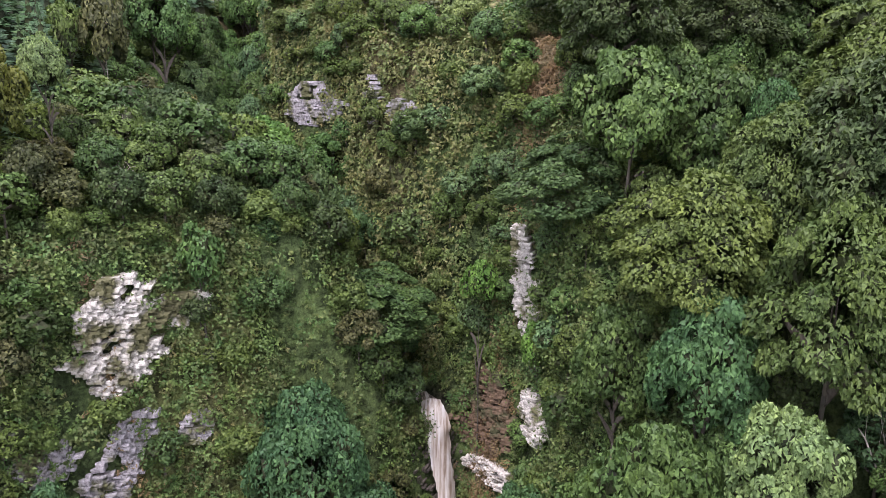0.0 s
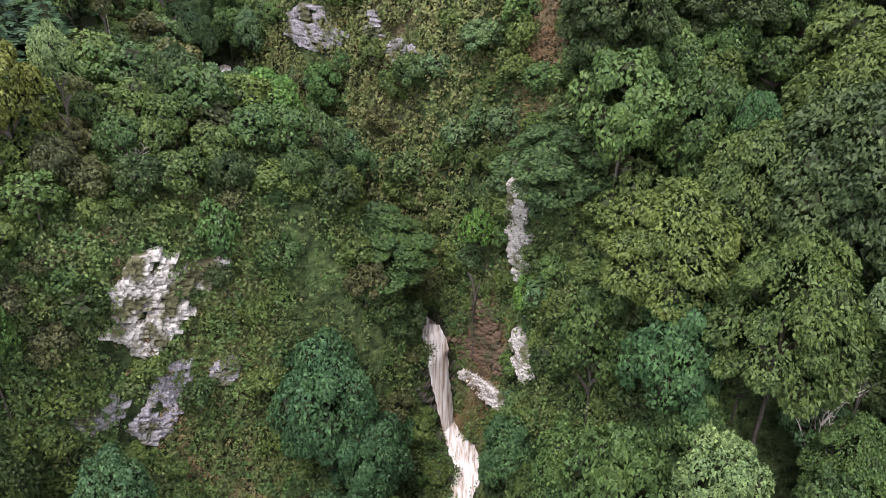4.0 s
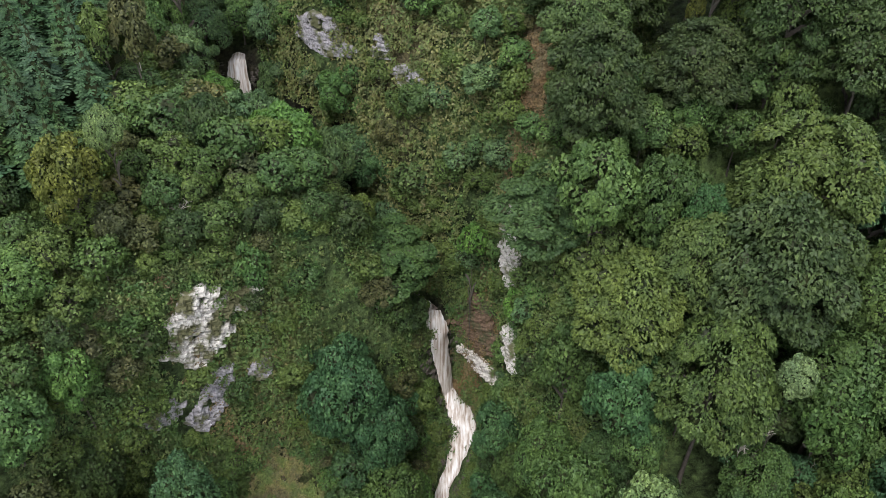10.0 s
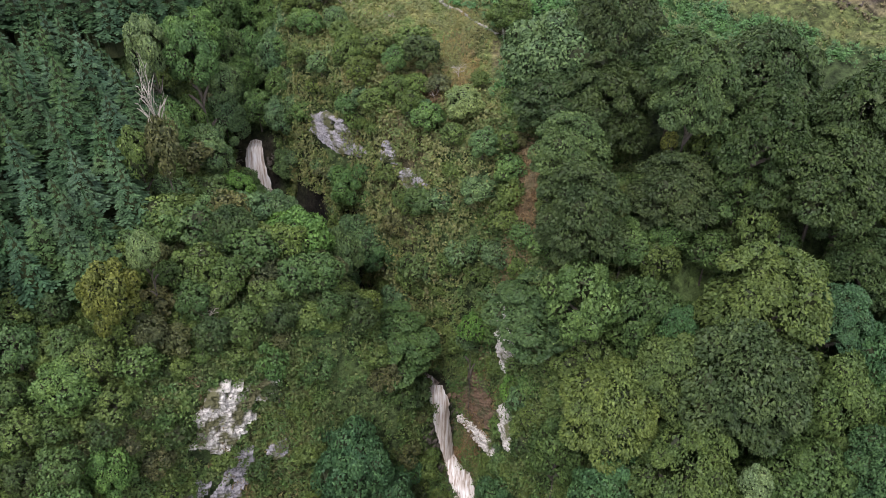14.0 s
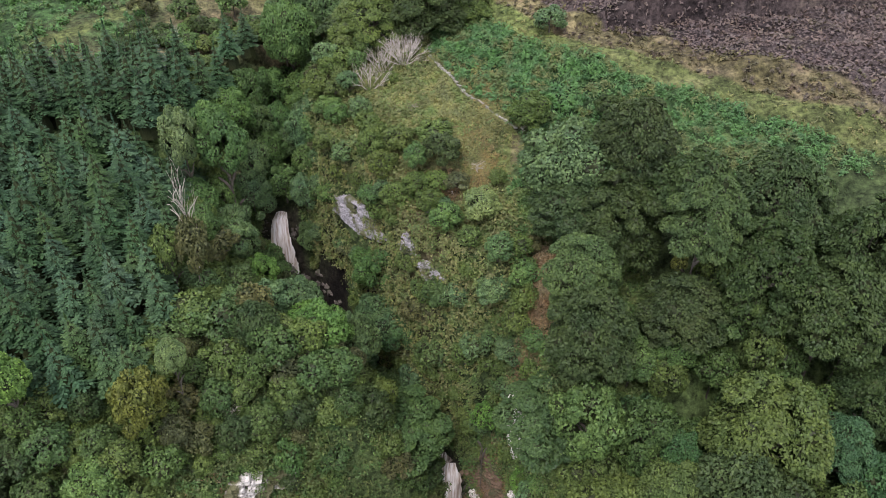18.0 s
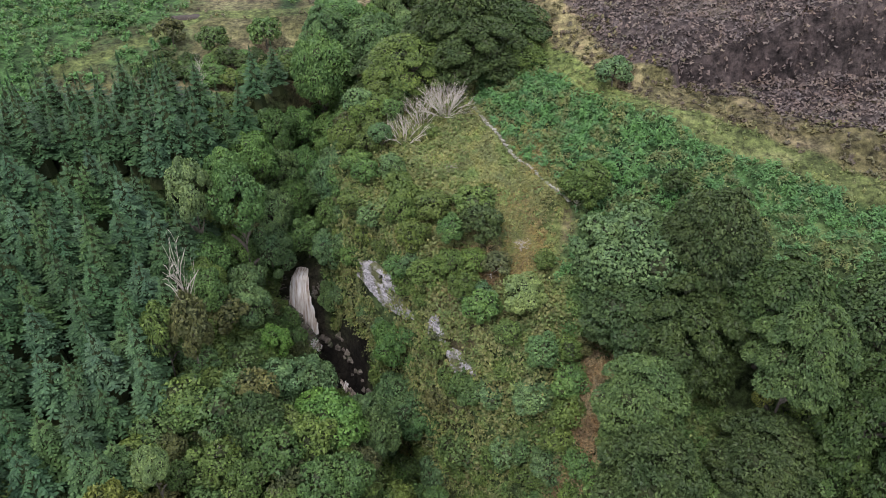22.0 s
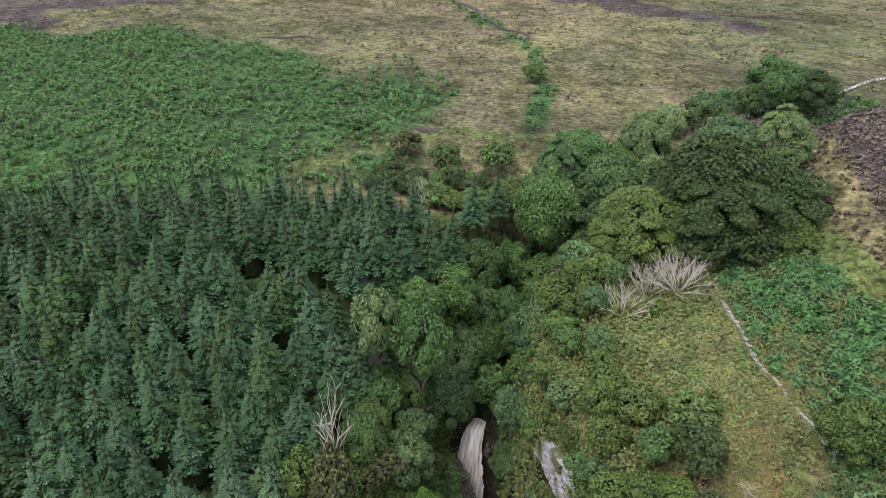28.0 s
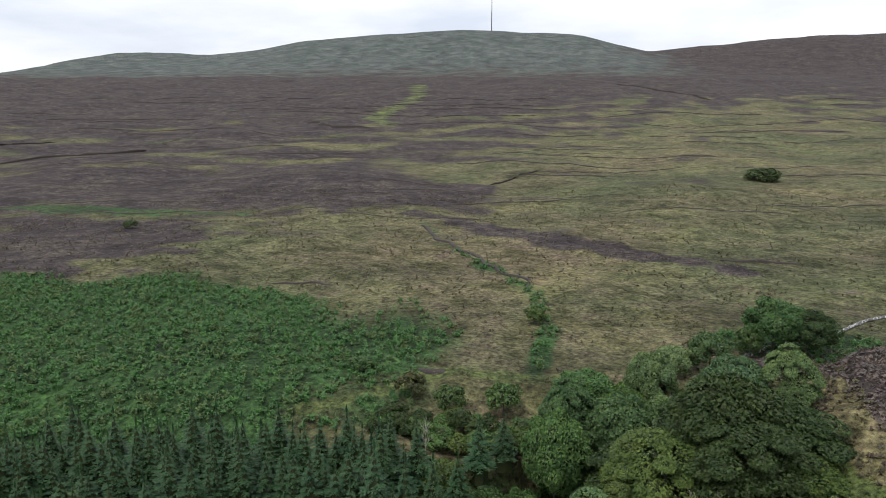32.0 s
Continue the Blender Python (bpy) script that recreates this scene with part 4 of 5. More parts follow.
# bushes that clothe the cliffs, the left shelf and the knoll
bushes, low_scrub = 0, []
for x, y, g, slope, d, sl, sr in sorted(spots(-42, 14, 30, 104, 0.8), key=lambda k: pick.random()):
    v = -0.485 * x + 0.875 * y
    steep = slope > 1.1
    if in_plantation(x, y) or d < 2.6 or bare(x, y, g) or v > 112 or bushes > 560:
        continue
    if (((x - MEADOW[0]) / MEADOW[2]) ** 2 + ((y - MEADOW[1]) / MEADOW[3]) ** 2 < 1) or (72 < y < 88 and -29 < x < -17 and d < 8):
        continue
    if not steep and (sr > 4 and not (y < 62 and x > 3)) and pick.random() < 0.985:
        continue
    if y > 76 and x > -9 and pick.random() < 0.97:
        continue
    r = pick.uniform(0.8, 1.9)
    h = r * pick.uniform(1.3, 2.1)
    if free(x, y, g + h * 0.6, r, 0.5):
        col = pick.choice((MID, OLIVE, BROWN, DARK, OLIVE)) if sl > 0 and y < 62 else pick.choice((SAGE, OLIVE, BROWN, FRESH, OLIVE))
        if bushes < 290:
            broadleaf(S, x, y, g + h, r, col, None, "clinging to a steep bank")
        else:
            low_scrub.append((x, y, g, h, r))
            TREES.append((x, y, g + 0.6 * h, r))
        bushes += 1
SHRUB_Q = []
for k in range(3):
    co = np.zeros(len(CROWN[("shrub", k)].vertices) * 3, np.float32)
    CROWN[("shrub", k)].vertices.foreach_get("co", co)
    SHRUB_Q.append(co.reshape(-1, 3, 3))
scrub_q = [SHRUB_Q[k % 3] * np.array([1.1 * r, 1.1 * r, h * 1.05]) + np.array([x, y, g - 0.1]) for k, (x, y, g, h, r) in enumerate(low_scrub)]
scrub_ob = new("cliff_scrub", quads_mesh("cliff_scrub", np.concatenate(scrub_q), M_LEAF))
scrub_ob.color = (*OLIVE, 1)
tagged(scrub_ob, "low olive-green scrub covering the steep gorge banks", "scrub", kind="stuff")

SPRUCE_A, SPRUCE_B, SPRUCE_C = (0.037, 0.076, 0.036), (0.046, 0.088, 0.035), (0.047, 0.09, 0.05)
for x, y, h, r in ((-41.4, 89, 12, 2.5), (-39, 91.3, 12, 2.7), (-37.2, 94.2, 11.5, 2.3), (-36.4, 98.4, 10, 2.2), (-36.6, 104.4, 9, 2.1), (-35, 108.1, 8, 2.0), (-43.5, 93.5, 11, 2.3), (-41, 97, 10, 2.2)):
    spruce(x, y, h, r, SPRUCE_A, "tall dark spruce at the edge of the plantation")
far_spruce = []
for x, y, g, slope, d, sl, sr in spots(-125, -28, 18, 110, 2.75):
    if in_plantation(x, y) and (x + 30.5) ** 2 + (y - 66) ** 2 > 9 and free(x, y, g + 6, 0.5):
        h, r, col = pick.uniform(7.6, 11.4), pick.uniform(2.1, 2.8), pick.choice((SPRUCE_A, SPRUCE_A, SPRUCE_B, SPRUCE_C))
        if -0.485 * x + 0.875 * y < 97 and x > -72:
            spruce(x, y, h, r, col)
        else:
            far_spruce.append((x, y, g - 0.2, h, r))
SPRUCE_Q = []
for me_s in SPRUCE:
    co = np.zeros(len(me_s.vertices) * 3, np.float32)
    me_s.vertices.foreach_get("co", co)
    SPRUCE_Q.append(co.reshape(-1, 4, 3))
rows_q = []
for x, y, g, h, r in far_spruce:
    a = pick.uniform(0, 6.28)
    q = SPRUCE_Q[pick.randrange(4)]
    ca, sa = math.cos(a), math.sin(a)
    rows_q.append(np.stack([(q[..., 0] * ca - q[..., 1] * sa) * r + x, (q[..., 0] * sa + q[..., 1] * ca) * r + y, q[..., 2] * h + g], -1))
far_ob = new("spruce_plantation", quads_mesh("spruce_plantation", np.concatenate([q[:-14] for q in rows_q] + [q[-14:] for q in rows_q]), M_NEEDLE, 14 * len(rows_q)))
far_ob.color = (*SPRUCE_A, 1)
tagged(far_ob, "dense dark blue-green spruce plantation on the plateau", "plantation", kind="stuff")


# ---- water ----
def ribbon(name, line, widths, material, label, lift=0.35, ripple=0.25, n=9, cat="waterfall", kind=""):
    """A sheet of water down a line of points, ragged at its edges."""
    line = [Vector(p) for p in line]
    pts, wid = [], []
    for i in range(len(line) - 1):
        k = max(2, int((line[i + 1] - line[i]).length / 0.35))
        for j in range(k):
            pts.append(line[i].lerp(line[i + 1], j / k))
            wid.append(widths[i] + (widths[i + 1] - widths[i]) * j / k)
    pts.append(line[-1])
    wid.append(widths[-1])
    verts, faces = [], []
    for i, p in enumerate(pts):
        way = pts[min(i + 1, len(pts) - 1)] - pts[max(i - 1, 0)]
        flat = Vector((way.x, way.y, 0))
        across = Vector((1, 0, 0)) if flat.length < 0.05 else Vector((0, 0, 1)).cross(flat.normalized())
        if across.x < 0:
            across = -across
        up = across.cross(way.normalized())
        if up.z < 0 or (abs(up.z) < 0.3 and up.y > 0):
            up = -up
        for k in range(n):
            f = k / (n - 1) * 2 - 1
            w = wid[i] * (1 + 0.2 * noise.noise(p * 0.7 + Vector((f * 3, 0, 0))) + 0.12 * noise.noise(p * 2.2 + Vector((0, f * 4, 0))))
            q = p + across * f * w + up * (lift * (1 - f * f * 0.9) + ripple * noise.noise(Vector((p.x + f * 2, p.y * 2, p.z * 1.1)) * 1.4))
            verts.append(tuple(q))
    for i in range(len(pts) - 1):
        for k in range(n - 1):
            a = i * n + k
            faces.append((a, a + 1, a + n + 1, a + n))
    return tagged(new(name, mesh_from(name, verts, faces, material, False)), label, cat, kind=kind)


ribbon("waterfall", [(-1.2, 61.6, -1.6), (-0.9, 60.3, -1.9), (-0.5, 59.6, -4), (0.1, 59.0, -8.5), (0.9, 58.3, -13.4)], [0.9, 1.2, 1.5, 1.25, 0.95], M_FALL,
       "foaming brown-white waterfall dropping from a rock lip", 0.35, 0.08)
ribbon("lower_cascade", [(0.8, 58.5, -12.5), (1.3, 57.6, -13.3), (2.2, 56.2, -14.0), (2.9, 54.6, -15.0), (1.4, 50.8, -18.4), (0.4, 49.2, -19.8), (-0.4, 45.7, -22.7), (-1.7, 42.6, -24.7), (-2.3, 39.6, -26.2)],
       [0.7, 1.0, 1.5, 1.6, 0.95, 0.85, 0.8, 0.75, 0.7], M_FALL, "white water cascading down a narrow rocky chute", 0.3, 0.1)
ribbon("upper_waterfall", [(-28.1, 90.6, 18.2), (-28, 89.0, 17.9), (-27.9, 87.9, 14), (-27.7, 87.0, 9.0)], [0.8, 1.15, 1.6, 2.1], M_FALL, "tall thin waterfall in the shaded upper gorge", 0.35, 0.08)
ribbon("gorge_stream", [(-27.5, 87.4, 8.4), (-24, 85.6, 6.4), (-20, 80.4, 5.0), (-13.4, 73, 2.0), (-7, 66, 0.0), (-1.2, 61.6, -1.8)], [1.5, 1.0, 0.9, 1.2, 1.0, 0.9], M_STREAM,
       "peat-brown stream tumbling through the gorge", 0.3, 0.2, cat="stream")
ribbon("moor_stream", [(x, y, float(ground_z(x, y)) + 0.12) for x, y in ((40, 240), (22, 214), (6, 190), (1, 178), (-6, 170), (-11, 160), (-14, 153), (-15.5, 146), (-17, 138))], [0.4, 0.4, 0.42, 0.42, 0.45, 0.55, 0.6, 0.55, 0.5], M_RIFFLE,
       "small stream with white riffles crossing the moor", 0.25, 0.2, cat="stream")


# ---- crags ----
def block_mesh(seed):
    rng = random.Random(seed)
    b = bmesh.new()
    bmesh.ops.create_cube(b, size=1.0)
    for v in b.verts:
        v.co += Vector((rng.uniform(-.1, .1), rng.uniform(-.03, .03), rng.uniform(-.09, .09)))
    bmesh.ops.bevel(b, geom=b.edges[:], offset=0.06, segments=1, affect="EDGES")
    me_b = bpy.data.meshes.new("stone")
    b.to_mesh(me_b)
    b.free()
    return me_b


BLOCKS = {}
for mat in (M_LIME, M_GREY, M_WALL, M_WET, M_RUST):
    for k in range(5):
        BLOCKS[(mat.name, k)] = block_mesh(k)
        BLOCKS[(mat.name, k)].materials.append(mat)


def crag(label, x, y, z, wide, tall, face, material, bed=0.55, slant=0.0, proud=0.35, fill=0.93):
    """Beds of weathered stone laid against the slope, facing the heading `face` in degrees (0 is towards -y)."""
    rng = random.Random(int(abs(x * 31 + y * 17 + z)))
    bed *= 0.42
    f = radians(face)
    out, across = Vector((math.sin(f), -math.cos(f), 0)), Vector((math.cos(f), math.sin(f), 0))
    e = empty("rock_crag", x, y, z - tall / 2, label, "rock crag", "crags of the gorge")
    dist = np.arange(5.5, -5.5, -0.12)

    def front(c, level):
        h = ground_z(c.x + out.x * dist, c.y + out.y * dist)
        return float(dist[np.argmax(h >= level)]) if np.any(h >= level) else 0.0
    zz = -tall / 2
    while zz < tall / 2:
        th = bed * rng.uniform(0.6, 1.35)
        k = 1 - abs(2 * (zz + th / 2) / tall) ** 2.2
        rag = Vector((0.0, zz * 0.55, x))
        half = wide / 2 * (0.35 + 0.65 * max(0, k)) * (1 + 0.7 * noise.noise(rag)) * rng.uniform(0.88, 1.1)
        s = -wide / 2 * (0.35 + 0.65 * max(0, k)) * (1 + 0.7 * noise.noise(rag + Vector((9, 0, 0)))) * rng.uniform(0.88, 1.1)
        step_out = rng.uniform(-0.03, 0.04)
        while s < half:
            ln = rng.uniform(0.25, 1.0)
            if rng.random() < fill and noise.noise(Vector((s * 0.9, zz * 0.9, y))) > -0.3:
                c = Vector((x, y, 0)) + across * (s + ln / 2 + slant * (zz + th / 2))
                level = z + zz + th / 2
                at_foot, here = front(c, z - tall * 0.35), front(c, level)
                deep = 2.4 + rng.uniform(-0.2, 0.2)
                p = c + out * ((here if material == M_WET else 0.25 * here + 0.75 * min(at_foot, here + 2.6)) + proud + step_out + rng.uniform(-0.025, 0.025) + 0.25 * noise.noise(Vector((s * 0.6, zz * 0.6, x))) - deep / 2)
                o = child("stone", BLOCKS[(material.name, rng.randrange(5))], e, (p.x - x, p.y - y, level - z + tall / 2), (ln * 1.08, deep, th * 1.1))
                o.rotation_euler = (rng.uniform(-.04, .04), rng.uniform(-.04, .04), f + rng.uniform(-.03, .03))
            s += ln
        zz += th


crag("bright pale limestone crag breaking through the ivy", -22.8, 46, 11.4, 4.6, 8.4, 10, M_LIME, 0.5, 0.06, 0.7, 0.95)
crag("grey weathered limestone ledge under bushes", -19.6, 47.8, 12.2, 5.6, 2.6, 10, M_LIME, 0.45, 0.5)
crag("blue-grey limestone outcrop leaning down the slope", -23, 43.9, 2.4, 2.8, 6.5, 8, M_GREY, 0.55, 0.35)
crag("small split limestone outcrop on the grassy bank", -18.8, 48.0, 3.0, 2.2, 2.8, 8, M_GREY, 0.45, 0.2)
crag("shaded grey rock showing between shrubs", -27.2, 43.2, 4.2, 3.0, 3.2, 15, M_GREY, 0.5)
crag("narrow pale limestone rib on the cliff edge", 6.0, 56, 11.6, 2.3, 9.4, -25, M_LIME, 0.5, -0.16, 0.8)
crag("white limestone crag above the falls", 7.4, 53.6, 1.0, 6.0, 3.8, -55, M_LIME, 0.4, -0.1, 0.9)
crag("stacked pale limestone ledge beside the plunge pool", 4.2, 57.0, -7.4, 8.0, 2.3, -25, M_LIME, 0.35, 0.0, 0.6)
crag("dark wet rock wall behind the waterfall", 0.0, 60.2, -7.6, 5.0, 11, -20, M_WET, 0.6, 0.1, -0.25)
crag("rust-brown earthy rock wall hung with roots", 3.5, 59.0, -2.2, 6.0, 9.0, -20, M_RUST, 0.6, 0.0, 0.5)
crag("grey columnar crag high on the gorge side", -14.5, 82, 25.2, 9.4, 4.8, -30, M_GREY, 0.6)
crag("grey rock scar on the gorge side", -6.2, 75.4, 26, 1.8, 4.6, -20, M_GREY, 0.5)
crag("dark shaded ledge under grass", -2.8, 73.6, 25, 4.6, 2.6, -15, M_GREY, 0.5)
crag("dark wet rock wall beside the upper fall", -25.6, 88.5, 13, 3.4, 9, -35, M_WET, 0.6, 0, 0.0)
crag("dark wet rock wall beside the upper fall", -30.2, 88.8, 13, 3.4, 9, 25, M_WET, 0.6, 0, 0.0)


# ---- wet boulders along the cascade ----
def wet_rocks(label, line, off, seed):
    """Dark rocks that edge the running water on both banks."""
    rng = random.Random(seed)
    e = empty("stream_rocks", line[0][0], line[0][1], float(ground_z(line[0][0], line[0][1])), label, "rocks")
    for a, b in zip(line[:-1], line[1:]):
        n = max(2, int(math.hypot(b[0] - a[0], b[1] - a[1]) / 0.55))
        way = Vector((b[0] - a[0], b[1] - a[1], 0)).normalized()
        for k in range(n):
            for hand in (-1, 1):
                p = Vector((a[0] + (b[0] - a[0]) * k / n, a[1] + (b[1] - a[1]) * k / n, 0)) + Vector((-way.y, way.x, 0)) * hand * (off + rng.uniform(-0.1, 0.7))
                size = rng.uniform(0.35, 0.9)
                o = child("stone", BLOCKS[(M_WET.name, rng.randrange(5))], e, (p.x - line[0][0], p.y - line[0][1], float(ground_z(p.x, p.y)) - e.location.z + 0.12), (size * 1.2, size, size * 0.8))
                o.rotation_euler = (rng.uniform(-.4, .4), rng.uniform(-.4, .4), rng.uniform(0, 6.28))


wet_rocks("dark wet rocks edging the lower cascade", [(1.3, 57.6), (2.9, 54.6), (1.4, 50.8), (0.4, 49.2), (-0.4, 45.7), (-1.7, 42.6), (-2.3, 39.6)], 1.35, 3)
wet_rocks("dark wet rocks below the upper waterfall", [(-27.6, 86.6), (-24, 85.2), (-20, 80.4), (-16, 76)], 1.5, 4)


def scree(x, y, r, n, seed):
    """Small fallen stones and bare earth on the steep clearing."""
    rng = random.Random(seed)
    parts = []
    for k in range(n):
        a, d = rng.uniform(0, 6.28), r * rng.random() ** 0.6
        px, py, q = x + d * math.cos(a) * 0.8, y + d * math.sin(a), rng.uniform(0.05, 0.15)
        pz = float(ground_z(px, py))
        v = [(px + q * rng.uniform(0.6, 1.2) * i, py + q * rng.uniform(0.6, 1.2) * j, pz + q * (rng.uniform(0.4, 0.9) if k_ else -0.5)) for k_ in (0, 1) for i, j in ((-1, -1), (1, -1), (1, 1), (-1, 1))]
        parts.append((v, [(3, 2, 1, 0), (4, 5, 6, 7), (0, 1, 5, 4), (1, 2, 6, 5), (2, 3, 7, 6), (3, 0, 4, 7)]))
    tagged(new("scree", mesh_from("scree", *join(parts), M_RUST if seed % 2 else M_WALL)), "small fallen stones and bare earth on the grassy slope", "scree", kind="stuff")


for k, (x, y, r, n) in enumerate(((-17.8, 42.6, 2.0, 90), (-17.6, 42.4, 1.7, 60), (-13.8, 38.4, 2.2, 110), (-14.2, 38.8, 1.8, 60), (-17.2, 45.6, 1.3, 50))):
    scree(x, y, r, n, k + 1)


# ---- dry-stone wall ----
def drystone(points, tall=0.4):
    e = empty("drystone_wall", points[0][0], points[0][1], float(height(*points[0])), "tumbled grey dry-stone wall running down the grassy knoll", "wall")
    rng = random.Random(9)
    for a, b in zip(points[:-1], points[1:]):
        n = math.hypot(b[0] - a[0], b[1] - a[1])
        ang = math.atan2(b[1] - a[1], b[0] - a[0])
        for course in range(3):
            s = 0.0
            while s < n:
                ln = rng.uniform(0.35, 0.75)
                if not (course == 2 and rng.random() < 0.3):
                    x, y = a[0] + (b[0] - a[0]) * s / n, a[1] + (b[1] - a[1]) * s / n
                    o = child("stone", BLOCKS[(M_WALL.name, rng.randrange(5))], e, (x - points[0][0] + rng.uniform(-.06, .06), y - points[0][1] + rng.uniform(-.06, .06), float(height(x, y)) - e.location.z + (course + 0.35) * tall / 3),
                              (ln, rng.uniform(0.24, 0.4), tall / 3 * 1.05))
                    o.rotation_euler = (rng.uniform(-.1, .1), rng.uniform(-.1, .1), ang + rng.uniform(-.15, .15))
                s += ln


drystone([tuple(float(c) for c in p) for p in WALL_LINE[6:0:-1]])


# ---- dead and bare wood ----
BARE_TREE = [trunk_mesh("bare_tree", 21 + k, 16, M_DEAD, True, 0.3) for k in range(2)]


def bare_tree(x, y, top, r, label, base=None, mesh=0, thin=1.0):
    g = float(height(x, y)) if base is None else base
    e = empty("dead_tree", x, y, g - 0.2, label, "dead tree", "", pick.uniform(0, 6.28))
    child("trunk", BARE_TREE[mesh], e, (0, 0, 0), (r, r, (top - g + 0.2) * 1.05))


def fan_shrub(x, y, high, r, label, n=26, seed=1):
    """Bleached stems that spread from one stool and fork again and again into fine twigs."""
    rng = random.Random(seed)
    e = empty("bare_shrub", x, y, float(height(x, y)) - 0.1, label, "dead shrub")

    def fork(parts, p, way, ln, rad, level):
        bend = Vector((rng.uniform(-.12, .12), rng.uniform(-.12, .12), rng.uniform(-.02, .14)))
        q = p + (way + bend) * ln
        parts.append(tube_parts([p, (p + q) / 2 - bend * ln * 0.25, q], [rad, rad * 0.8, rad * 0.55], 5 if level == 0 else 3))
        if level < 3:
            for k in range(3 if level < 2 else 2):
                side = Vector((rng.uniform(-1, 1), rng.uniform(-1, 1), rng.uniform(-0.5, 0.8)))
                fork(parts, p.lerp(q, rng.uniform(0.55, 1.0)), (way + side * 0.5).normalized(), ln * rng.uniform(0.5, 0.75), rad * 0.5, level + 1)

    for k in range(n):
        a = 6.2832 * k / n + rng.uniform(-0.3, 0.3)
        tilt = rng.uniform(0.15, 1.15)
        way = Vector((math.cos(a) * math.sin(tilt) * r / high, math.sin(a) * math.sin(tilt) * r / high, math.cos(tilt)))
        parts = []
        fork(parts, Vector((0.4 * math.cos(a), 0.4 * math.sin(a), 0)) * rng.random(), way, high * rng.uniform(0.42, 0.55), 0.07, 0)
        child("stem", mesh_from("stem", *join(parts), M_DEAD, False), e)


bare_tree(-30.5, 66, 44.0, 2.3, "bleached dead tree with bare forked branches")
bare_tree(-43.7, 89.7, 42.6, 0.9, "tall thin dead trunk among spruces", None, 1)
bare_tree(-44.0, 104, 43.0, 1.2, "leaning dead trunk at the edge of the wood", None, 1)
bare_tree(-23.2, 50.2, 23.4, 1.4, "pale dead snag among scrub")
bare_tree(12.0, 61.6, 32.6, 1.2, "slender bare sapling on a dry bank", None, 1)
bare_tree(30, 33.7, 10.5, 0.9, "leaning pale dead trunk in a clearing")
bare_tree(24.4, 34.2, 19.6, 2.2, "bare grey branches under the canopy")
bare_tree(18.4, 44.2, 26.6, 2.4, "bare twisted branches between crowns")
bare_tree(6.6, 82.4, 39.6, 0.8, "short pale broken trunk at the wall's end")
bare_tree(-7.6, 88.1, 38.4, 1.6, "fallen bleached branches on the grassy knoll", None, 1)
bare_tree(1.2, 77.6, 36.6, 1.4, "small bare branching shrub on the knoll")
bare_tree(-25, 55.5, 27.0, 1.5, "grey leafless shrub in the scrub", None, 1)
fan_shrub(-9.4, 96.8, 4.6, 5.0, "large fan of bleached bare stems", 34, 3)
fan_shrub(-12.2, 96.2, 4.8, 3.0, "bleached bare shrub with forked stems", 11, 4)
fan_shrub(-13.6, 92.2, 4.0, 3.2, "grey leafless shrub on the cliff edge", 10, 5)
fan_shrub(-1.6, 75.4, 1.8, 2.2, "grey-brown leafless shrub on the grassy slope", 7, 6)


# ---- low growth ----
def tufts(name, x, y, z, normal, tall, per, size, material, label, category, seed, aspect=0.5, colour=None, sway=0.5):
    """Many small plants joined into one sheet of growth."""
    rng = np.random.RandomState(seed)
    n = len(x)
    base = np.stack([x, y, z], -1)
    at = np.repeat(base, per, 0)
    up = np.repeat(normal, per, 0)
    t = np.repeat(tall, per)[:, None]
    at = at + up * t * rng.uniform(0.1, 1.0, (n * per, 1)) + rng.normal(0, 1, (n * per, 3)) * t * sway * 0.7
    q = leaf_quads(rng, at, unit(up + np.array([0, 0, 0.5])), size, aspect, 0.9, 0.2) if np.ndim(size) == 0 else None
    o = new(name, quads_mesh(name, q, material))
    if colour:
        o.color = (*colour, 1)
    return tagged(o, label, category, kind="stuff")


def surface(x, y):
    g = ground_z(x, y)
    nx_, ny_ = -(ground_z(x + 0.3, y) - g) / 0.3, -(ground_z(x, y + 0.3) - g) / 0.3
    nrm = unit(np.stack([nx_, ny_, np.ones_like(g)], -1))
    return g, nrm


def noise_patch(x, y):
    """0 to 1: bare patches in the turf where it is low."""
    return smooth(-1.0, 0.2, wave(x, y, 5, 61) + 0.5 * wave(x, y, 2, 62))


def mixed_leaves(name, *colours):
    m = leaf_material(name, colours[0], 0.24, 0.14)
    t = m.node_tree
    geo = next(n for n in t.nodes if n.type == "NEW_GEOMETRY")
    rgb = next(n for n in t.nodes if n.type == "RGB")
    patch = ramp(t, noise_node(t, 0.33, 4, 0.65, geo.outputs["Position"]), *[(0.3 + 0.4 * i / (len(colours) - 1), c) for i, c in enumerate(colours)])
    for link in list(t.links):
        if link.from_node == rgb:
            to = link.to_socket
            t.links.remove(link)
            t.links.new(patch, to)
    t.nodes.remove(rgb)
    return m


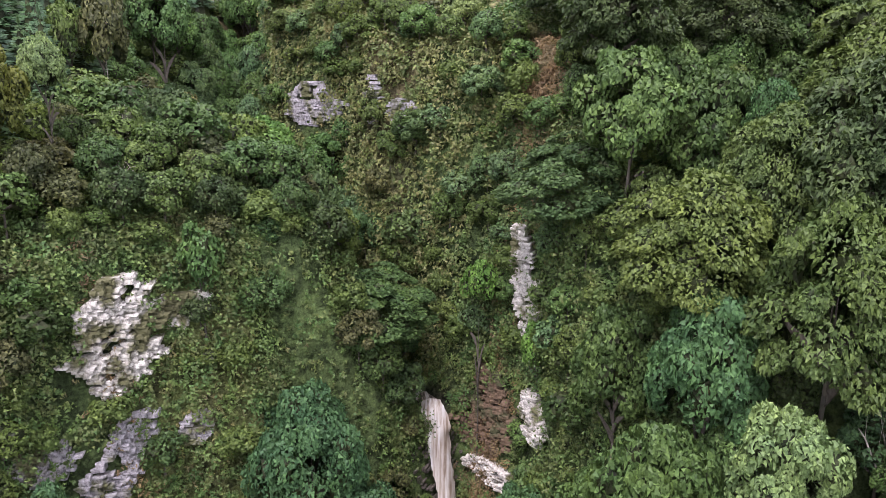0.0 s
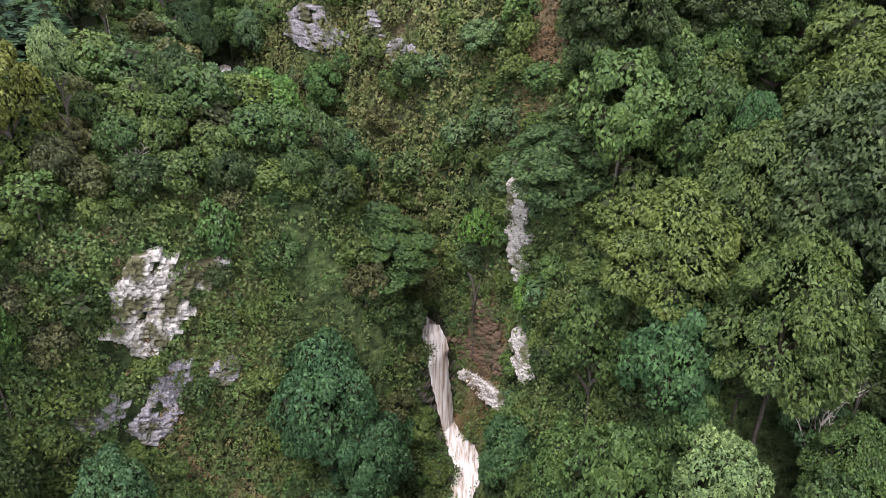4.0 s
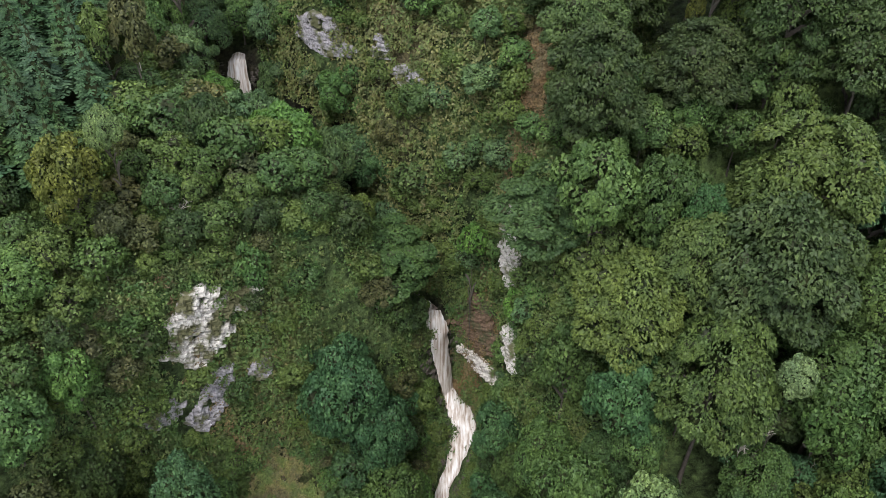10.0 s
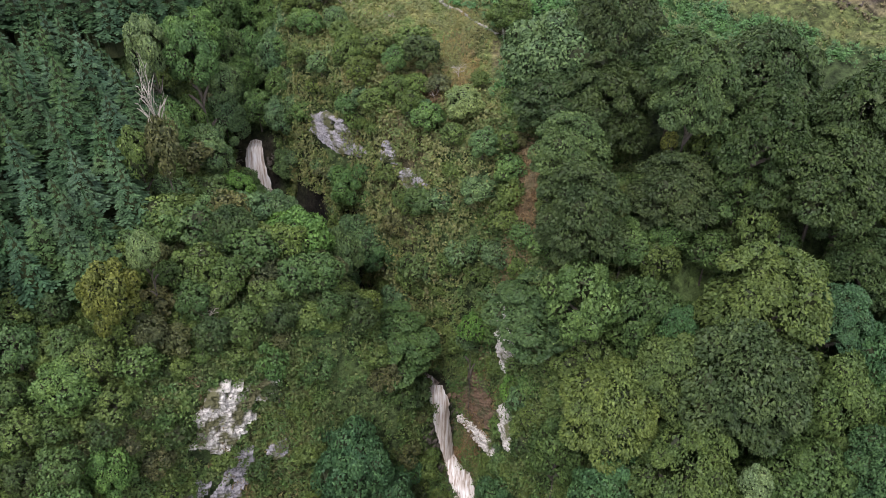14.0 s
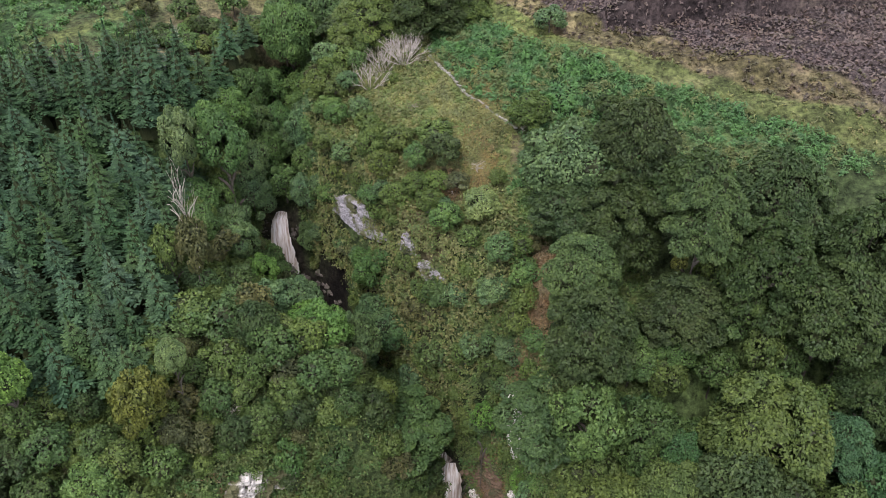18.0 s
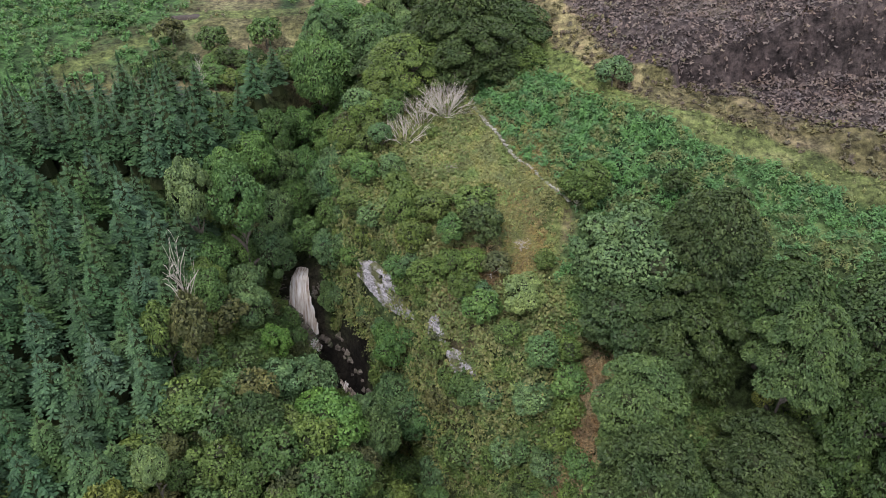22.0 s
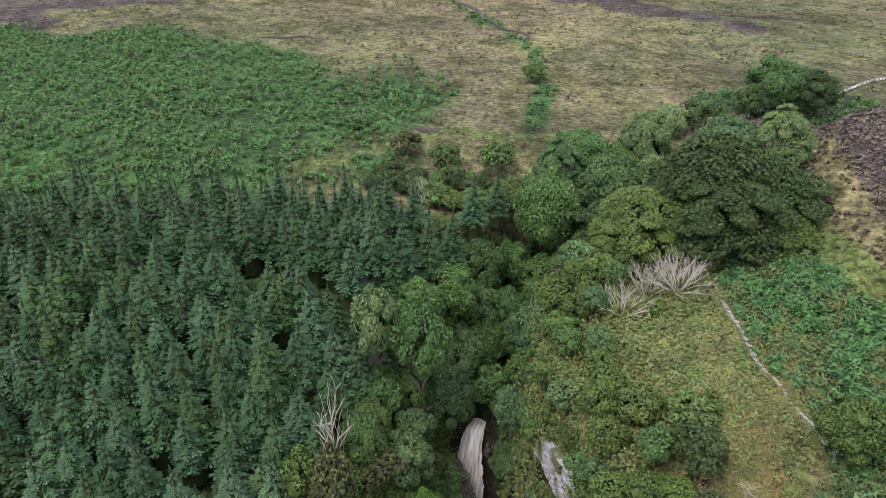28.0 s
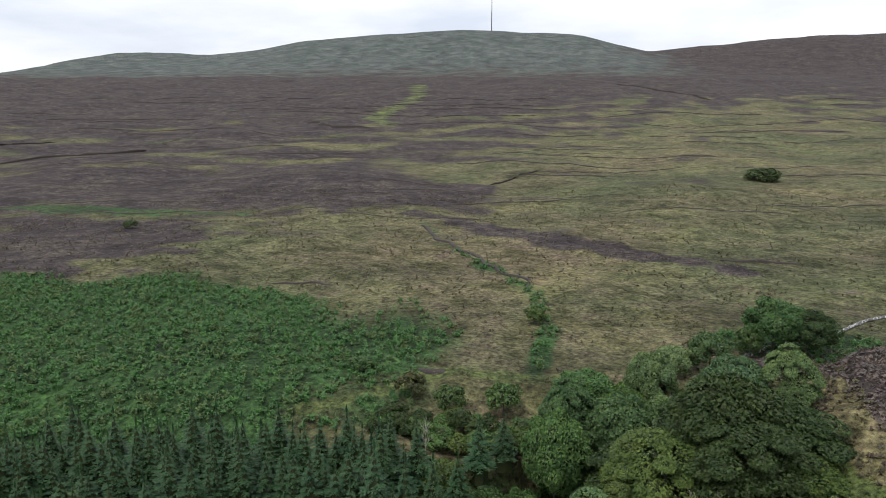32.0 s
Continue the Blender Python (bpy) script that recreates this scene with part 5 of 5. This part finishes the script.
M_SCRUB = mixed_leaves("ivy_and_scrub", (0.052, 0.094, 0.034), (0.074, 0.13, 0.044), (0.09, 0.142, 0.046), (0.1, 0.122, 0.048), (0.07, 0.134, 0.046), (0.058, 0.106, 0.038))
M_FERN = mixed_leaves("bracken", (0.05, 0.112, 0.044), (0.076, 0.165, 0.056), (0.07, 0.148, 0.062), (0.12, 0.13, 0.055), (0.062, 0.14, 0.052))
M_HEATH = mixed_leaves("heather", (0.078, 0.058, 0.056), (0.105, 0.081, 0.08), (0.13, 0.105, 0.1), (0.095, 0.086, 0.058))
M_GRASS = mixed_leaves("rough_grass", (0.08, 0.115, 0.042), (0.118, 0.147, 0.053), (0.15, 0.15, 0.07), (0.095, 0.13, 0.05))
M_RUSSET = mixed_leaves("dead_russet_growth", (0.095, 0.075, 0.04), (0.15, 0.1, 0.055), (0.19, 0.145, 0.085), (0.1, 0.105, 0.045))
M_HERB = mixed_leaves("knoll_herbs", (0.11, 0.165, 0.06), (0.15, 0.2, 0.072), (0.19, 0.2, 0.085), (0.155, 0.17, 0.075), (0.11, 0.18, 0.066))
M_MOORFERN = mixed_leaves("moor_bracken", (0.044, 0.1, 0.034), (0.066, 0.15, 0.046), (0.06, 0.135, 0.05), (0.09, 0.12, 0.046), (0.056, 0.132, 0.044))

rng = np.random.RandomState(31)
# ivy and scrub over the gorge sides, denser where the ground is steep
px, py = rng.uniform(-38, 20, 190000), rng.uniform(32, 104, 190000)
pz, pn = surface(px, py)
area = 1 / pn[:, 2]
dl, sd, _ = along(LEFT_FOOT, px, py)
dr, se, _ = along(RIGHT_FOOT, px, py)
ds = along(STREAM[:, :2], px, py)[0]
plain = np.array([bare(a, b, c) for a, b, c in zip(px, py, pz)])
keep = (rng.uniform(0, 1, len(px)) < np.minimum(1, area * 0.27)) & (ds > np.where((py > 74) & (py < 93), 3.4, 1.8)) & ~plain & ~((px < -33) & (py > 50)) & ~((py > 74) & (px > -6)) & (np.hypot((px + 16.8) / 4.2, (py - 40.2) / 7) > 1)
px, py, pz, pn = px[keep][:46000], py[keep][:46000], pz[keep][:46000], pn[keep][:46000]
face_of_knoll = (se * dr < 0)[keep][:46000] & (py > 64) & (px < 6)
M_DRY = mixed_leaves("dry_cliff_scrub", (0.09, 0.135, 0.045), (0.12, 0.155, 0.055), (0.155, 0.155, 0.07), (0.1, 0.15, 0.05), (0.14, 0.13, 0.06), (0.09, 0.14, 0.046))
k_ = face_of_knoll
tufts("dry_scrub", px[k_], py[k_], pz[k_], pn[k_], rng.uniform(0.2, 0.6, k_.sum()) + 0.9 * smooth(-0.2, 1.0, wave(px[k_], py[k_], 3.2, 72)), 12, 0.32, M_DRY, "olive and tan dry scrub on the knoll's steep face", "undergrowth", 40, 0.7)
px, py, pz, pn = px[~k_], py[~k_], pz[~k_], pn[~k_]
tufts("undergrowth", px, py, pz, pn, rng.uniform(0.2, 0.6, len(px)) + 0.9 * smooth(-0.2, 1.0, wave(px, py, 3.2, 71)), 15, 0.25, M_SCRUB, "ivy, grass and low scrub covering the gorge sides", "undergrowth", 41, 0.8)

# russet dead bracken on dry ribs
cx = np.concatenate([rng.normal(8.6, 1.2, 1300), rng.normal(3.2, 1.4, 900), rng.normal(-22.3, 1.5, 160), rng.normal(-3, 2.0, 160)])
cy = np.concatenate([rng.normal(62.2, 3.0, 1300), rng.normal(59.0, 1.0, 900), rng.normal(45.2, 0.5, 160), rng.normal(75.5, 1.5, 160)])
cz, cn = surface(cx, cy)
tufts("dead_bracken", cx, cy, cz, cn, np.full(len(cx), 0.5), 14, 0.3, M_RUSSET, "russet dead bracken on the dry steep bank", "bracken", 42, 0.35)

# bracken, heather and rough grass on the open ground, by the ground's own cover


def sown(lo_x, hi_x, lo_y, hi_y, n, channel, least, seed):
    r = np.random.RandomState(seed)
    x, y = r.uniform(lo_x, hi_x, n), r.uniform(lo_y, hi_y, n)
    c = cover(x, y)
    k = (c[:, channel] + r.uniform(-0.25, 0.25, n) > least) & ((channel == 3) | (c[:, 3] < 0.5))
    x, y = x[k], y[k]
    z, nr = surface(x, y)
    return x, y, z, nr


x, y, z, nr = sown(-8, 60, 70, 112, 7500, 1, 0.5, 51)
tufts("bracken", x, y, z, nr, np.full(len(x), 0.6), 26, 0.36, M_FERN, "dense green bracken on the plateau", "bracken", 43, 0.42)
x, y, z, nr = sown(-200, 20, 80, 215, 16000, 1, 0.5, 52)
tufts("moor_bracken", x, y, z, nr, np.full(len(x), 0.7), 28, 0.55, M_MOORFERN, "broad bed of green bracken beyond the plantation", "bracken", 44, 0.45)
x, y, z, nr = sown(-12, 125, 62, 185, 98000, 0, 0.42, 53)
tufts("heather", x, y, z, nr, np.full(len(x), 0.3), 2, 0.5, M_HEATH, "brownish purple heather on the open moor", "heather", 45, 0.6)
x, y, z, nr = sown(-14, 70, 66, 130, 6000, 3, 0.35, 54)
x2, y2 = rng.normal(-2.5, 4.5, 2600), rng.normal(86, 6.0, 2600)
kw = rng.uniform(1, 6, 900)
iw = np.minimum(kw.astype(int), 5)
side_w = np.where(rng.uniform(0, 1, 900) < 0.5, -1, 1) * rng.uniform(0.25, 0.6, 900)
x2 = np.concatenate([x2, WALL_LINE[iw, 0] + (WALL_LINE[iw + 1, 0] - WALL_LINE[iw, 0]) * (kw - iw) + side_w * 0.75])
y2 = np.concatenate([y2, WALL_LINE[iw, 1] + (WALL_LINE[iw + 1, 1] - WALL_LINE[iw, 1]) * (kw - iw) + side_w * 0.65])
ok = (x2 > -13) & (y2 < 98) & (y2 > 76)
x2, y2 = x2[ok], y2[ok]
z2, n2_ = surface(x2, y2)
tufts("rough_grass", np.concatenate([x, x2]), np.concatenate([y, y2]), np.concatenate([z, z2]), np.concatenate([nr, n2_]), np.full(len(x) + len(x2), 0.25), 9, 0.42, M_GRASS,
      "rough yellow-green grass on the knoll and path", "grass", 46, 0.3)
x3, y3 = rng.normal(-6, 4.2, 2400), rng.normal(89, 5.0, 2400)
wd, ws, _ = along(WALL_LINE, x3, y3)
ok = (wd * ws > 0.6) & (x3 > -15) & (y3 > 78) & (y3 < 98)
x3, y3 = x3[ok], y3[ok]
z3, n3_ = surface(x3, y3)
tufts("knoll_bracken", x3, y3, z3, n3_, np.full(len(x3), 0.45), 16, 0.34, M_HERB, "green bracken and herbs on the grassy knoll", "bracken", 49, 0.42)
tx = np.concatenate([rng.normal(1.6, 1.1, 1100), rng.normal(-0.6, 0.9, 400), rng.normal(-10.6, 1.4, 500), rng.normal(1.9, 1.0, 450)])
ty = np.concatenate([rng.normal(78.2, 3.0, 1100), rng.normal(83.2, 1.6, 400), rng.normal(79.5, 1.6, 500), rng.normal(89.5, 2.0, 450)])
tz, tn = surface(tx, ty)
M_TAWNY = mixed_leaves("tawny_grass", (0.15, 0.115, 0.05), (0.2, 0.165, 0.075), (0.14, 0.155, 0.058), (0.17, 0.11, 0.055))
tufts("tawny_grass", tx, ty, tz, tn, np.full(len(tx), 0.3), 14, 0.3, M_TAWNY, "tawny dry grass and dead bracken on the knoll", "grass", 50, 0.35)
x, y = rng.normal(-16.4, 3.0, 8000), rng.normal(41.2, 4.6, 8000)
ok = noise_patch(x, y) > 0.22
x, y = x[ok], y[ok]
z, nr = surface(x, y)
M_MEADOW = mixed_leaves("meadow_grass", (0.11, 0.16, 0.052), (0.145, 0.19, 0.064), (0.19, 0.185, 0.085), (0.16, 0.14, 0.08), (0.12, 0.175, 0.056))
tufts("meadow_grass", x, y, z, nr, np.full(len(x), 0.25), 8, 0.34, M_MEADOW, "rough yellow-green grass on a steep clearing", "grass", 47, 0.34)
xv, yv = rng.uniform(-14, 80, 9000), rng.uniform(66, 150, 9000)
pd, ps, _ = along(PATH, xv, yv)
ok = (pd * ps < -1.6) & (pd * ps > -8.5)
xv, yv = xv[ok], yv[ok]
x, y = rng.uniform(-260, 90, 22000), rng.uniform(118, 420, 22000)
v_ = -0.485 * x + 0.875 * y
c_ = cover(x, y)
k_ = (v_ > 126) & (v_ < 380) & (c_[:, 1] < 0.4) & (wave(x, y, 14, 81) + 0.7 * wave(x, y, 40, 82) > rng.uniform(-0.6, 0.9, len(x)))
x, y = np.concatenate([x[k_], xv]), np.concatenate([y[k_], yv])
z, nr = surface(x, y)
M_TUSSOCK = mixed_leaves("moor_tussocks", (0.09, 0.08, 0.045), (0.12, 0.112, 0.058), (0.075, 0.058, 0.05), (0.14, 0.128, 0.09))
tufts("moor_tussocks", x, y, z, nr, np.full(len(x), 0.35), 9, 0.5, M_TUSSOCK, "tussocky moor grass and heather", "grass", 48, 0.5)


# ---- peat banks, mast ----
M_PEAT = bark_material("bare_peat", (0.012, 0.009, 0.007), (0.045, 0.034, 0.026))


def peat_bank(points, tall, deep=1.5):
    """A low undercut edge of dark peat that winds across the moor."""
    pts = []
    for a, b in zip(points[:-1], points[1:]):
        n = max(3, int(math.hypot(b[0] - a[0], b[1] - a[1]) / (tall * 3)))
        for j in range(n):
            f = j / n
            x, y = a[0] + (b[0] - a[0]) * f, a[1] + (b[1] - a[1]) * f
            w = tall * 1.6
            pts.append((x + w * noise.noise(Vector((x, y, 0)) / (tall * 9)), y + 3 * w * noise.noise(Vector((y, x, 3)) / (tall * 9))))
    verts, faces = [], []
    for i, (x, y) in enumerate(pts):
        z = float(height(x, y))
        h = tall * (0.55 + 0.5 * noise.noise(Vector((x, y, 7)) / (tall * 4))) * (0.15 if i in (0, len(pts) - 1) else 1)
        verts += [(x, y - deep * 0.2, z - 0.3), (x, y, z + h * 0.7), (x, y + deep * 0.4, z + h), (x, y + deep * 2.2, z - 0.2)]
    for i in range(len(pts) - 1):
        for k in range(3):
            faces.append((4 * i + k, 4 * i + k + 1, 4 * i + k + 5, 4 * i + k + 4))
    tagged(new("peat_bank", mesh_from("peat_bank", verts, faces, M_PEAT, False)), "low dark edge of bare peat on the moor", "peat bank", "peat banks of the moor")


peat_bank([(-58, 123.5), (-52, 128)], 0.8)
peat_bank([(-130, 245), (-88, 206), (-65, 187.5), (-60, 178)], 0.8)
peat_bank([(-510, 313), (-465, 393), (-520, 480), (-579, 559)], 2.6)
peat_bank([(-544, 688), (-479, 647), (-418, 663)], 3.2)
peat_bank([(-610, 356), (-605, 426)], 2.6)
peat_bank([(-163, 368), (-160, 442)], 1.6)
peat_bank([(-30, 231), (-5, 246)], 1.1)
peat_bank([(-118, 156), (-104, 166)], 0.7)
peat_bank([(-410, 1480), (-174, 1216)], 4.0)

hag = random.Random(12)
for k in range(62):
    v0 = 300 + 900 * (k / 62) ** 1.3
    u0 = hag.uniform(-0.55, 0.6) * v0
    ln, turn = hag.uniform(0.05, 0.13) * v0, hag.uniform(-0.25, 0.25)
    ends = [(u0 - ln * (1 - j), v0 + ln * (1 - j) * turn + hag.uniform(-0.02, 0.02) * v0) for j in (0, 1, 2)]
    peat_bank([(0.875 * u - 0.485 * v, 0.485 * u + 0.875 * v) for u, v in ends], 0.0017 * v0 * hag.uniform(0.6, 1.2))

mast = empty("radio_mast", -1277, 2722, float(height(-1277, 2722)) - 1, "tall thin radio mast on the far hilltop", "mast")
child("pole", mesh_from("mast_pole", *tube_parts([(0, 0, 0), (0, 0, 70), (0, 0, 150)], [1.7, 1.6, 1.1], 6), M_PEAT, False), mast)
